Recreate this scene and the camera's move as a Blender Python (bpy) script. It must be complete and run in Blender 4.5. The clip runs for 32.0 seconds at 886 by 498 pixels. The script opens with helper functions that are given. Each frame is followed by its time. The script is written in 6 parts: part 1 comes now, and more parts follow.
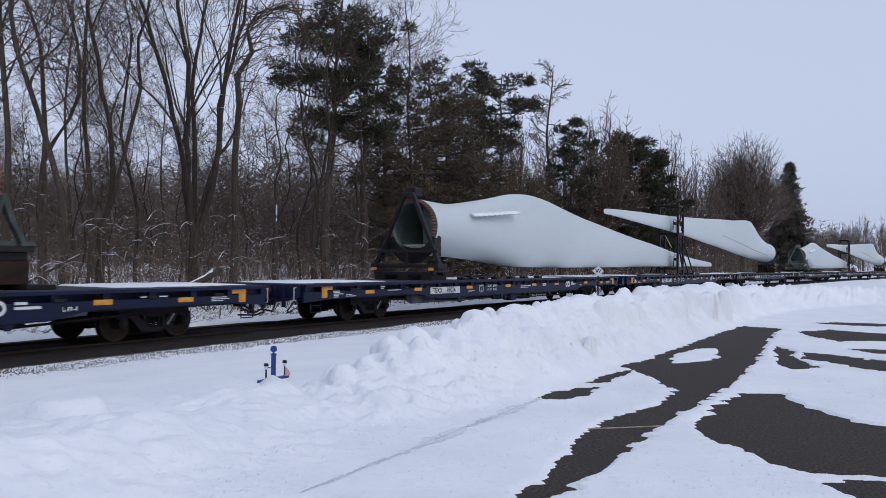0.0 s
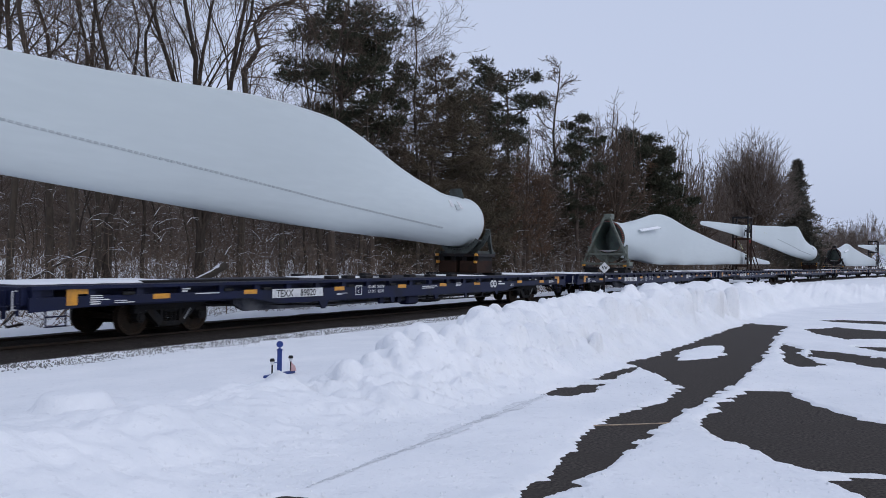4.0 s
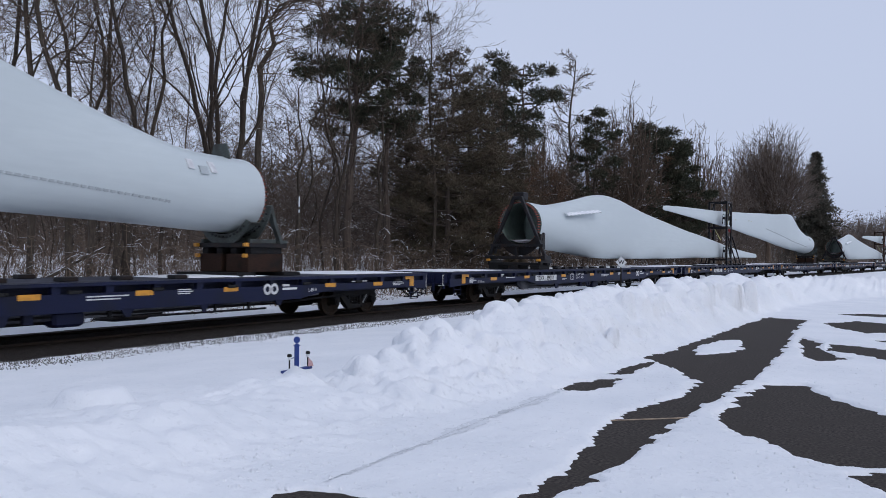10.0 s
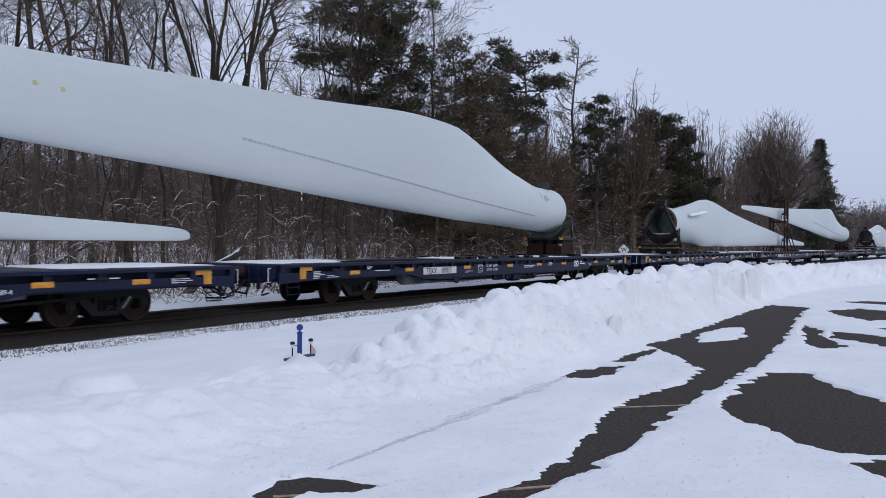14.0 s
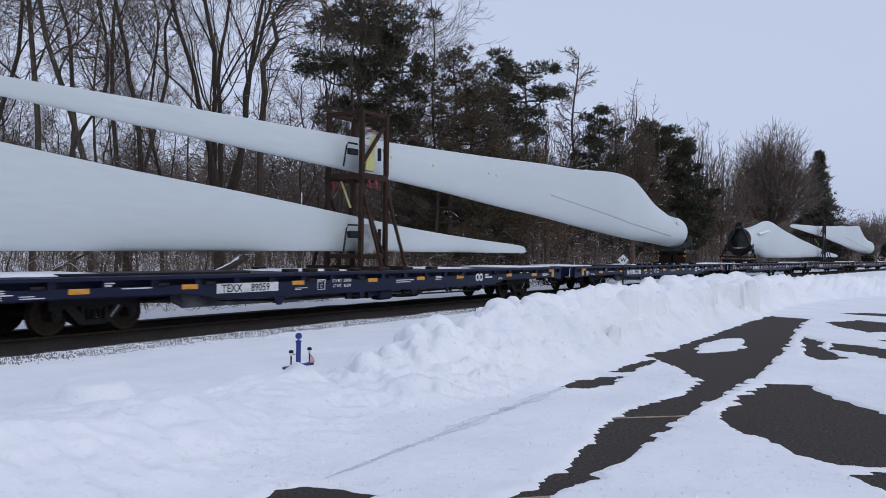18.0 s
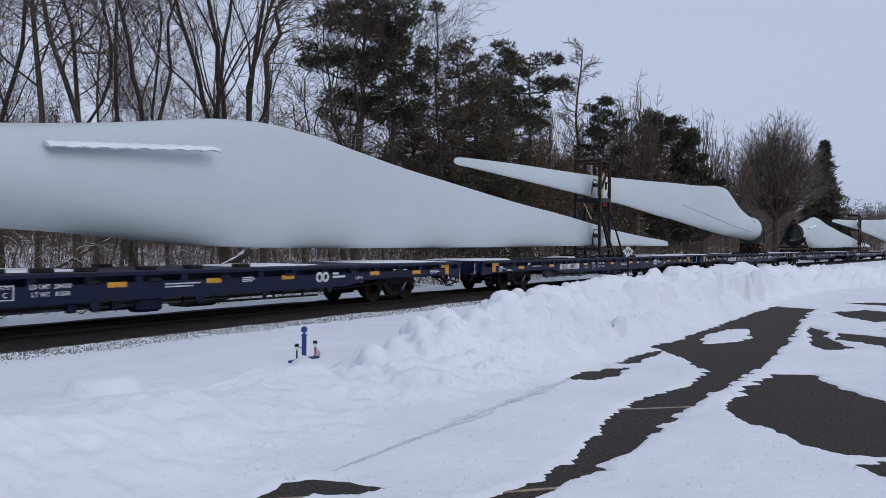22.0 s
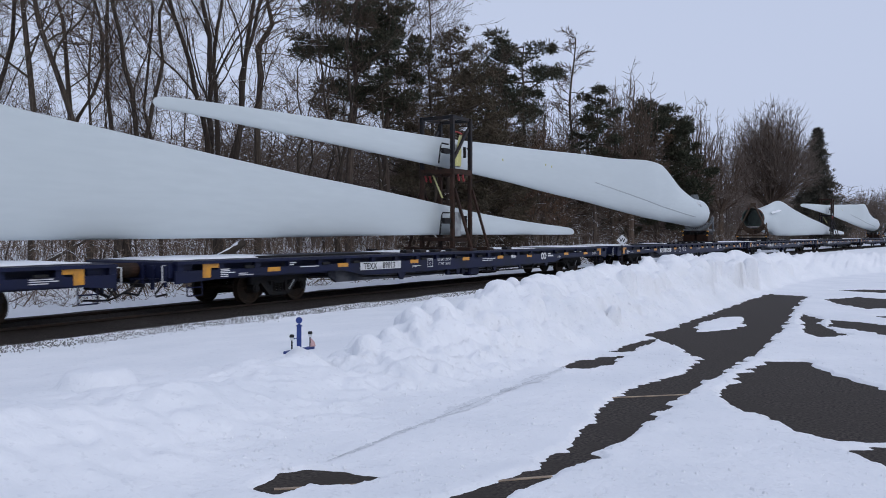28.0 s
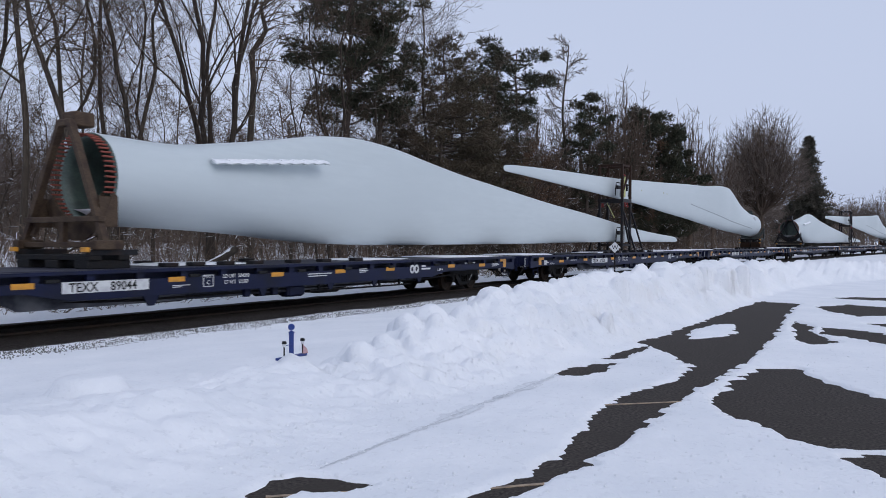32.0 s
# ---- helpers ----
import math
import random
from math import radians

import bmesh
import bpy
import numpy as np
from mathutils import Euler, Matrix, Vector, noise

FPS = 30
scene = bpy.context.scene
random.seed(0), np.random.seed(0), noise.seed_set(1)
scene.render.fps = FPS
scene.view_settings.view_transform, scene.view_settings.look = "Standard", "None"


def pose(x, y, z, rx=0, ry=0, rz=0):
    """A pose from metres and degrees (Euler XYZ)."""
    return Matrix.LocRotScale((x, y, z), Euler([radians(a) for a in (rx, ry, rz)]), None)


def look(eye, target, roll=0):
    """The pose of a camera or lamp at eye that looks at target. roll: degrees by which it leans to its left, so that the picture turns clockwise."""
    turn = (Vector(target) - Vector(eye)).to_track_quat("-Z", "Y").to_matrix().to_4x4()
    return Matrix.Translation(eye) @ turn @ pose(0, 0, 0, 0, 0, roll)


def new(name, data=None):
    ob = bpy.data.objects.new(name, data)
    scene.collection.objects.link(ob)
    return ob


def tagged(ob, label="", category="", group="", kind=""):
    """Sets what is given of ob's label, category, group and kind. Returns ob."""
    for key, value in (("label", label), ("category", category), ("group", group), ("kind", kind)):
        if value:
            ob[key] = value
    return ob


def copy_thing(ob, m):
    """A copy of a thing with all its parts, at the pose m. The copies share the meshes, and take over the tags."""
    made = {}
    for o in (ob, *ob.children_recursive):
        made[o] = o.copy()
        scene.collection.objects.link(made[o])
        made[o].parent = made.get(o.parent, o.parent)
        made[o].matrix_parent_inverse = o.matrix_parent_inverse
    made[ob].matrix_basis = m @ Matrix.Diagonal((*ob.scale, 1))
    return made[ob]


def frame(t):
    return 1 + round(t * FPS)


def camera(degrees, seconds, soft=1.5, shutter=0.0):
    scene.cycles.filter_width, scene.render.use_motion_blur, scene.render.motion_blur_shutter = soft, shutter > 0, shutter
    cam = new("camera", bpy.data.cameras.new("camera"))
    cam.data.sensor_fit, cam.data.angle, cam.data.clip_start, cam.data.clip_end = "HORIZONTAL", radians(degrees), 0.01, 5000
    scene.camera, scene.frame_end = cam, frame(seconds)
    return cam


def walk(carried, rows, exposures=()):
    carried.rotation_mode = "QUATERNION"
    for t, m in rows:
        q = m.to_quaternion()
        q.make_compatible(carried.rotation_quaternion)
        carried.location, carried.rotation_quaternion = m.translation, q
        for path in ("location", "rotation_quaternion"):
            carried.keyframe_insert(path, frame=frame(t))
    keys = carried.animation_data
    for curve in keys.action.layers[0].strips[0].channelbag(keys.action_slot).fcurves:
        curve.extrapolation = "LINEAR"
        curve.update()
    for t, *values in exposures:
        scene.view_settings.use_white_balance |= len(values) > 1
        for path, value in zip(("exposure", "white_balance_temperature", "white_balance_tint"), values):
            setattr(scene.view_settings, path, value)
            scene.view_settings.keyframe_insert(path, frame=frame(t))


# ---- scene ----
# ---------------------------------------------------------------- camera
EYE = Vector((0.0, 0.0, 1.6))
SECONDS = 32.0
cam = camera(56.4, SECONDS, soft=0.8, shutter=0.1)


def aim(heading, tilt, lean):
    h, v = radians(heading), radians(tilt)
    way = Vector((math.cos(h) * math.cos(v), math.sin(h) * math.cos(v), math.sin(v)))
    return look(EYE, EYE + way, lean)


# a phone held by hand on one spot: seconds, then heading, tilt and lean in degrees
walk(cam, [
    (0, aim(29.094, 1.055, 0.516)), (0.5, aim(29.084, 0.944, 0.559)), (1, aim(29.085, 0.836, 0.591)), (1.5, aim(29.188, 0.72, 0.623)),
    (2, aim(29.237, 0.615, 0.627)), (2.5, aim(29.345, 0.612, 0.689)), (3, aim(29.37, 0.702, 0.774)), (3.5, aim(29.395, 0.788, 0.772)),
    (5.5, aim(30.025, 0.517, 0.497)), (6, aim(29.954, 0.413, 0.553)), (6.5, aim(30.007, 0.387, 0.626)), (7, aim(30.14, 0.392, 0.554)),
    (7.5, aim(30.265, 0.336, 0.43)), (8, aim(30.405, 0.37, 0.457)), (8.5, aim(30.481, 0.472, 0.518)), (9, aim(30.522, 0.438, 0.545)),
    (9.5, aim(30.618, 0.445, 0.429)), (10, aim(30.618, 0.435, 0.458)), (10.5, aim(30.749, 0.535, 0.406)), (11, aim(30.892, 0.446, 0.206)),
    (11.5, aim(30.92, 0.272, 0.285)), (12, aim(30.886, 0.069, 0.38)), (12.5, aim(30.857, -0.177, 0.432)), (13, aim(30.819, -0.314, 0.455)),
    (13.5, aim(30.771, -0.4, 0.406)), (14, aim(30.787, -0.422, 0.416)), (14.5, aim(30.792, -0.4, 0.356)), (16.5, aim(30.8, -0.213, 0.563)),
    (17, aim(30.726, -0.105, 0.595)), (17.5, aim(30.652, 0.042, 0.624)), (18, aim(30.759, 0.224, 0.738)), (18.5, aim(31.02, 0.281, 0.88)),
    (19, aim(31.188, 0.2, 0.844)), (19.5, aim(31.421, 0.029, 0.595)), (20, aim(31.506, -0.008, 0.484)), (20.5, aim(31.456, 0.011, 0.337)),
    (21, aim(31.445, -0.002, 0.295)), (21.5, aim(31.289, -0.16, 0.327)), (22, aim(31.078, -0.287, 0.314)), (22.5, aim(30.936, -0.264, 0.321)),
    (23, aim(30.854, -0.139, 0.403)), (23.5, aim(30.806, 0.061, 0.289)), (24, aim(30.825, -0.016, 0.261)), (24.5, aim(30.843, -0.185, 0.358)),
    (25, aim(30.732, -0.193, 0.343)), (25.5, aim(30.612, -0.179, 0.111)), (27.5, aim(30.571, -0.862, -0.014)), (28, aim(30.683, -0.988, -0.045)),
    (28.5, aim(30.815, -1.085, 0.016)), (29, aim(30.737, -1.048, 0.061)), (29.5, aim(30.595, -0.92, 0.073)), (30, aim(30.474, -0.74, 0.056)),
    (30.5, aim(30.379, -0.59, -0.001)), (31, aim(30.267, -0.564, 0.078)), (31.5, aim(30.229, -0.559, 0.118)), (32, aim(30.192, -0.514, 0.094)),
], exposures=[(0, 0.10), (6, 0.07), (7, 0.05), (8, 0.08), (11, 0.06), (12, -0.04), (13, 0.04), (14, 0.09), (17, 0.08), (20, 0.10), (21, 0.06), (22, -0.05), (23, 0.03), (24, 0.08), (28, 0.08), (32, 0.10)])

# ---------------------------------------------------------------- light
SUN_HEIGHT, SUN_TURN = radians(38), radians(200)
world = bpy.data.worlds.new("overcast_sky")
scene.world = world
world.use_nodes = True
wn, wl = world.node_tree.nodes, world.node_tree.links
wn.clear()
sky = wn.new("ShaderNodeTexSky")
sky.sky_type, sky.sun_disc = "NISHITA", False
sky.sun_elevation, sky.sun_rotation = SUN_HEIGHT, SUN_TURN
sky.air_density, sky.dust_density, sky.ozone_density = 1.0, 4.0, 1.0
pale = wn.new("ShaderNodeHueSaturation")
pale.inputs["Saturation"].default_value = 0.25
veil = wn.new("ShaderNodeMix")
veil.data_type = "RGBA"
veil.inputs["Factor"].default_value = 0.75
veil.inputs["B"].default_value = (5.25, 6.05, 8.2, 1)
back = wn.new("ShaderNodeBackground")
back.inputs["Strength"].default_value = 0.105
wo = wn.new("ShaderNodeOutputWorld")
wl.new(sky.outputs["Color"], pale.inputs["Color"])
wl.new(pale.outputs["Color"], veil.inputs["A"])
wl.new(veil.outputs["Result"], back.inputs["Color"])
wl.new(back.outputs["Background"], wo.inputs["Surface"])

sun = new("sun", bpy.data.lights.new("sun", "SUN"))
sun.data.energy, sun.data.angle, sun.data.color = 0.35, radians(40), (1.0, 0.97, 0.94)
sun.matrix_world = look((0, 0, 60), Vector((0, 0, 60)) - Vector((math.sin(SUN_TURN) * math.cos(SUN_HEIGHT), math.cos(SUN_TURN) * math.cos(SUN_HEIGHT), math.sin(SUN_HEIGHT))))


# ---------------------------------------------------------------- materials
def material(name, rough=0.6, metal=0.0):
    m = bpy.data.materials.new(name)
    m.use_nodes = True
    b = m.node_tree.nodes["Principled BSDF"]
    b.inputs["Roughness"].default_value, b.inputs["Metallic"].default_value = rough, metal
    b.inputs["Specular IOR Level"].default_value = 0.5 if rough < 0.45 else 0.2
    return m, m.node_tree.nodes, m.node_tree.links, b


def noisy(nodes, links, scale, detail=4.0, stretch=None, space="Object"):
    tc, mp, n = nodes.new("ShaderNodeTexCoord"), nodes.new("ShaderNodeMapping"), nodes.new("ShaderNodeTexNoise")
    if stretch:
        mp.inputs["Scale"].default_value = stretch
    n.inputs["Scale"].default_value, n.inputs["Detail"].default_value = scale, detail
    links.new(tc.outputs[space], mp.inputs["Vector"])
    links.new(mp.outputs["Vector"], n.inputs["Vector"])
    return n.outputs["Fac"]


def ramp(nodes, links, fac, *stops):
    r = nodes.new("ShaderNodeValToRGB")
    while len(r.color_ramp.elements) < len(stops):
        r.color_ramp.elements.new(0.5)
    for e, (p, c) in zip(r.color_ramp.elements, stops):
        e.position, e.color = p, (*c, 1)
    links.new(fac, r.inputs["Fac"])
    return r.outputs["Color"]


def mixed(nodes, links, fac, a, b):
    m = nodes.new("ShaderNodeMix")
    m.data_type = "RGBA"
    for key, v in (("Factor", fac), ("A", a), ("B", b)):
        if isinstance(v, (int, float)):
            m.inputs[key].default_value = v
        elif isinstance(v, tuple):
            m.inputs[key].default_value = (*v, 1)
        else:
            links.new(v, m.inputs[key])
    return m.outputs["Result"]


def bumped(nodes, links, bsdf, fac, strength, distance):
    b = nodes.new("ShaderNodeBump")
    b.inputs["Strength"].default_value, b.inputs["Distance"].default_value = strength, distance
    links.new(fac, b.inputs["Height"])
    links.new(b.outputs["Normal"], bsdf.inputs["Normal"])


def two_scale(name, c1, c2, c3, rough=0.6, metal=0.0, fine=40.0, coarse=3.0, bump=0.2, depth=0.005, stretch=None):
    """A painted or raw surface with grain and broad stains."""
    m, n, l, b = material(name, rough, metal)
    f1, f2 = noisy(n, l, fine, 5, stretch), noisy(n, l, coarse, 3, stretch)
    base = ramp(n, l, f1, (0.3, c1), (0.7, c2))
    mask = ramp(n, l, f2, (0.45, (0, 0, 0)), (0.7, (1, 1, 1)))
    l.new(mixed(n, l, mask, base, c3), b.inputs["Base Color"])
    if bump:
        bumped(n, l, b, f1, bump, depth)
    return m


def snow_material():
    m, n, l, b = material("snow", 0.8)
    b.inputs["Specular IOR Level"].default_value = 0.2
    big, grain, crust = noisy(n, l, 0.9, 4), noisy(n, l, 26, 8), noisy(n, l, 4.5, 6)
    dirt = ramp(n, l, noisy(n, l, 16, 9), (0.33, (0.42, 0.42, 0.44)), (0.40, (1, 1, 1)))
    clean = ramp(n, l, big, (0.3, (0.74, 0.76, 0.795)), (0.7, (0.83, 0.84, 0.865)))
    l.new(mixed(n, l, 0.10, clean, dirt), b.inputs["Base Color"])
    sum_ = n.new("ShaderNodeMath")
    sum_.operation = "MULTIPLY_ADD"
    sum_.inputs[1].default_value = 0.35
    l.new(grain, sum_.inputs[0])
    l.new(crust, sum_.inputs[2])
    bumped(n, l, b, sum_.outputs[0], 0.55, 0.05)
    return m


def snowy_bark(name, c1, c2, c3, fine, snow=0.5):
    """Bark with snow caught on what faces the sky."""
    m, n, l, b = material(name, 0.9)
    f1, f2 = noisy(n, l, fine, 4, (1, 1, 0.25)), noisy(n, l, 0.9, 2)
    bark = mixed(n, l, ramp(n, l, f2, (0.4, (0, 0, 0)), (0.65, (1, 1, 1))), ramp(n, l, f1, (0.3, c1), (0.7, c2)), c3)
    g, sx = n.new("ShaderNodeNewGeometry"), n.new("ShaderNodeSeparateXYZ")
    l.new(g.outputs["Normal"], sx.inputs["Vector"])
    add = n.new("ShaderNodeMath")
    add.operation = "MULTIPLY"
    l.new(sx.outputs["Z"], add.inputs[0])
    l.new(noisy(n, l, 2.3, 3), add.inputs[1])
    cover = ramp(n, l, add.outputs[0], (snow, (0, 0, 0)), (snow + 0.06, (1, 1, 1)))
    l.new(mixed(n, l, cover, bark, (0.75, 0.77, 0.82)), b.inputs["Base Color"])
    bumped(n, l, b, f1, 0.5, 0.02)
    return m


SNOW = snow_material()
SLUSH = two_scale("slush", (0.42, 0.43, 0.45), (0.68, 0.70, 0.73), (0.58, 0.60, 0.63), 0.8, fine=26, coarse=3, bump=0.5, depth=0.02)
THIN_SLUSH = two_scale("thin_slush", (0.58, 0.59, 0.62), (0.78, 0.80, 0.83), (0.71, 0.73, 0.76), 0.8, fine=22, coarse=3, bump=0.4, depth=0.02)
ASPHALT = two_scale("asphalt", (0.012, 0.010, 0.008), (0.075, 0.062, 0.054), (0.040, 0.033, 0.028), 0.9, fine=34, coarse=2.2, bump=0.5, depth=0.006)
BALLAST = two_scale("ballast", (0.012, 0.010, 0.009), (0.050, 0.041, 0.035), (0.022, 0.017, 0.015), 0.9, fine=22, coarse=2, bump=1.0, depth=0.06)
STONE = two_scale("stone", (0.07, 0.07, 0.07), (0.24, 0.23, 0.22), (0.13, 0.125, 0.12), 0.9, fine=30, bump=0.3)
RAIL = two_scale("rail_steel", (0.025, 0.017, 0.013), (0.045, 0.030, 0.022), (0.025, 0.020, 0.018), 0.7, 0.3, fine=60, coarse=4)
TIE = two_scale("tie_wood", (0.03, 0.024, 0.02), (0.07, 0.055, 0.045), (0.02, 0.018, 0.016), 0.9, fine=30, coarse=3)
NAVY = two_scale("navy_paint", (0.006, 0.009, 0.033), (0.011, 0.015, 0.048), (0.010, 0.012, 0.026), 0.5, fine=50, coarse=1.2, bump=0.08)
DECK = two_scale("deck_plate", (0.020, 0.022, 0.04), (0.05, 0.05, 0.065), (0.06, 0.06, 0.07), 0.7, fine=30, coarse=1.0)
IRON = two_scale("cast_iron", (0.009, 0.010, 0.012), (0.024, 0.023, 0.024), (0.020, 0.017, 0.015), 0.7, 0.2, fine=30, coarse=5)
WHEEL = two_scale("wheel_steel", (0.020, 0.014, 0.010), (0.045, 0.030, 0.021), (0.02, 0.017, 0.014), 0.7, 0.3, fine=30, coarse=4)
DARK_RUST = two_scale("dark_rust", (0.022, 0.012, 0.009), (0.048, 0.024, 0.016), (0.018, 0.013, 0.011), 0.8, 0.1, fine=35, coarse=3)
BLACK = two_scale("black_steel", (0.010, 0.010, 0.012), (0.022, 0.022, 0.024), (0.030, 0.020, 0.016), 0.5, 0.2, fine=40, coarse=2.5)
RUST = two_scale("rusty_steel", (0.026, 0.015, 0.011), (0.058, 0.030, 0.020), (0.022, 0.016, 0.013), 0.8, 0.1, fine=35, coarse=3)
GALVANISED = two_scale("grey_green_steel", (0.13, 0.15, 0.13), (0.20, 0.22, 0.19), (0.10, 0.10, 0.08), 0.55, 0.3, fine=30, coarse=3)
SLATE = two_scale("slate_green_steel", (0.050, 0.060, 0.057), (0.088, 0.100, 0.094), (0.045, 0.045, 0.041), 0.55, 0.2, fine=30, coarse=3)
PRIMER = two_scale("grey_primer", (0.17, 0.18, 0.19), (0.24, 0.255, 0.265), (0.12, 0.125, 0.13), 0.6, 0.1, fine=30, coarse=3)
BRONZE = two_scale("brown_primer", (0.060, 0.040, 0.027), (0.10, 0.068, 0.045), (0.04, 0.026, 0.02), 0.65, 0.2, fine=30, coarse=3)
BLADE = two_scale("blade_gelcoat", (0.515, 0.567, 0.582), (0.550, 0.602, 0.615), (0.50, 0.552, 0.566), 0.42, fine=7, coarse=0.5, bump=0.02, depth=0.002, stretch=(0.15, 1, 1))
LAMINATE = two_scale("green_laminate", (0.085, 0.120, 0.105), (0.125, 0.165, 0.142), (0.070, 0.092, 0.082), 0.4, fine=20)
STUD = two_scale("stud_primer", (0.22, 0.060, 0.045), (0.32, 0.090, 0.065), (0.14, 0.045, 0.035), 0.7, fine=40)
PAD = two_scale("pale_clamp_pad", (0.30, 0.32, 0.33), (0.40, 0.42, 0.43), (0.22, 0.23, 0.24), 0.6, fine=25)
FROSTED = two_scale("frosted_girder", (0.016, 0.018, 0.030), (0.050, 0.053, 0.066), (0.17, 0.175, 0.19), 0.7, fine=14, coarse=0.9, bump=0.2)
AMBER = two_scale("amber_reflector", (0.62, 0.27, 0.02), (0.70, 0.32, 0.03), (0.45, 0.2, 0.03), 0.4, fine=60, coarse=6, bump=0)
WHITE = two_scale("white_lettering", (0.62, 0.63, 0.64), (0.74, 0.75, 0.75), (0.5, 0.5, 0.52), 0.5, fine=60, coarse=4, bump=0)
INK = two_scale("black_lettering", (0.012, 0.012, 0.013), (0.02, 0.02, 0.02), (0.016, 0.016, 0.016), 0.6, fine=60, bump=0)
RED = two_scale("red_strap", (0.34, 0.055, 0.055), (0.46, 0.09, 0.085), (0.26, 0.05, 0.05), 0.8, fine=40)
YELLOW = two_scale("yellow_strap", (0.42, 0.41, 0.16), (0.58, 0.56, 0.26), (0.38, 0.38, 0.22), 0.7, fine=40)
BLUE = two_scale("blue_plastic", (0.008, 0.030, 0.17), (0.012, 0.042, 0.22), (0.006, 0.02, 0.12), 0.4, fine=50)
GLASS_WHITE = two_scale("frosted_plastic", (0.6, 0.62, 0.63), (0.72, 0.73, 0.74), (0.55, 0.5, 0.5), 0.35, fine=40)
BARK = snowy_bark("grey_bark", (0.036, 0.028, 0.023), (0.099, 0.080, 0.063), (0.057, 0.045, 0.035), 14, 0.42)
DARK_BARK = snowy_bark("dark_bark", (0.027, 0.021, 0.017), (0.072, 0.057, 0.045), (0.041, 0.031, 0.025), 14, 0.42)
# distance haze is put into this colour: about twice as pale as TWIG
FAR_TWIG = snowy_bark("haze_paled_twigs", (0.108, 0.086, 0.073), (0.222, 0.177, 0.150), (0.145, 0.114, 0.097), 5, 0.55)
RIBBON = two_scale("faded_ribbon", (0.40, 0.22, 0.22), (0.55, 0.42, 0.42), (0.5, 0.3, 0.3), 0.8, fine=60, bump=0)
TWIG = snowy_bark("twigs", (0.058, 0.042, 0.033), (0.139, 0.102, 0.078), (0.091, 0.066, 0.050), 9, 0.42)
PINE_BARK = snowy_bark("pine_bark", (0.042, 0.033, 0.028), (0.105, 0.082, 0.068), (0.066, 0.050, 0.041), 10, 0.55)
BRUSH = snowy_bark("brush", (0.096, 0.070, 0.051), (0.234, 0.173, 0.131), (0.144, 0.105, 0.080), 8, 0.37)
SNOWY_TWIG = snowy_bark("snowy_twigs", (0.075, 0.053, 0.042), (0.174, 0.125, 0.098), (0.112, 0.080, 0.064), 8, 0.24)
NEEDLE = two_scale("needles", (0.028, 0.032, 0.021), (0.062, 0.066, 0.042), (0.070, 0.058, 0.040), 0.8, fine=6, coarse=0.7, bump=0)
SPRUCE = two_scale("spruce_needles", (0.050, 0.050, 0.040), (0.100, 0.094, 0.075), (0.105, 0.088, 0.070), 0.85, fine=6, coarse=0.8, bump=0)
HEMLOCK = two_scale("dull_needles", (0.050, 0.042, 0.028), (0.110, 0.090, 0.062), (0.112, 0.084, 0.060), 0.85, fine=5, coarse=0.6, bump=0)
DEAD_LEAF = two_scale("dead_leaves", (0.10, 0.060, 0.038), (0.16, 0.096, 0.062), (0.12, 0.075, 0.05), 0.85, fine=8, coarse=1, bump=0)
SIDING = two_scale("pale_siding", (0.34, 0.33, 0.31), (0.42, 0.41, 0.39), (0.30, 0.29, 0.28), 0.8, fine=20, coarse=2)
DARK_GLASS = two_scale("dark_window", (0.02, 0.022, 0.025), (0.04, 0.042, 0.045), (0.03, 0.03, 0.03), 0.15, fine=5, bump=0)
LINE_PAINT = two_scale("worn_line_paint", (0.35, 0.25, 0.16), (0.48, 0.38, 0.28), (0.12, 0.1, 0.09), 0.8, fine=50, coarse=6, bump=0)


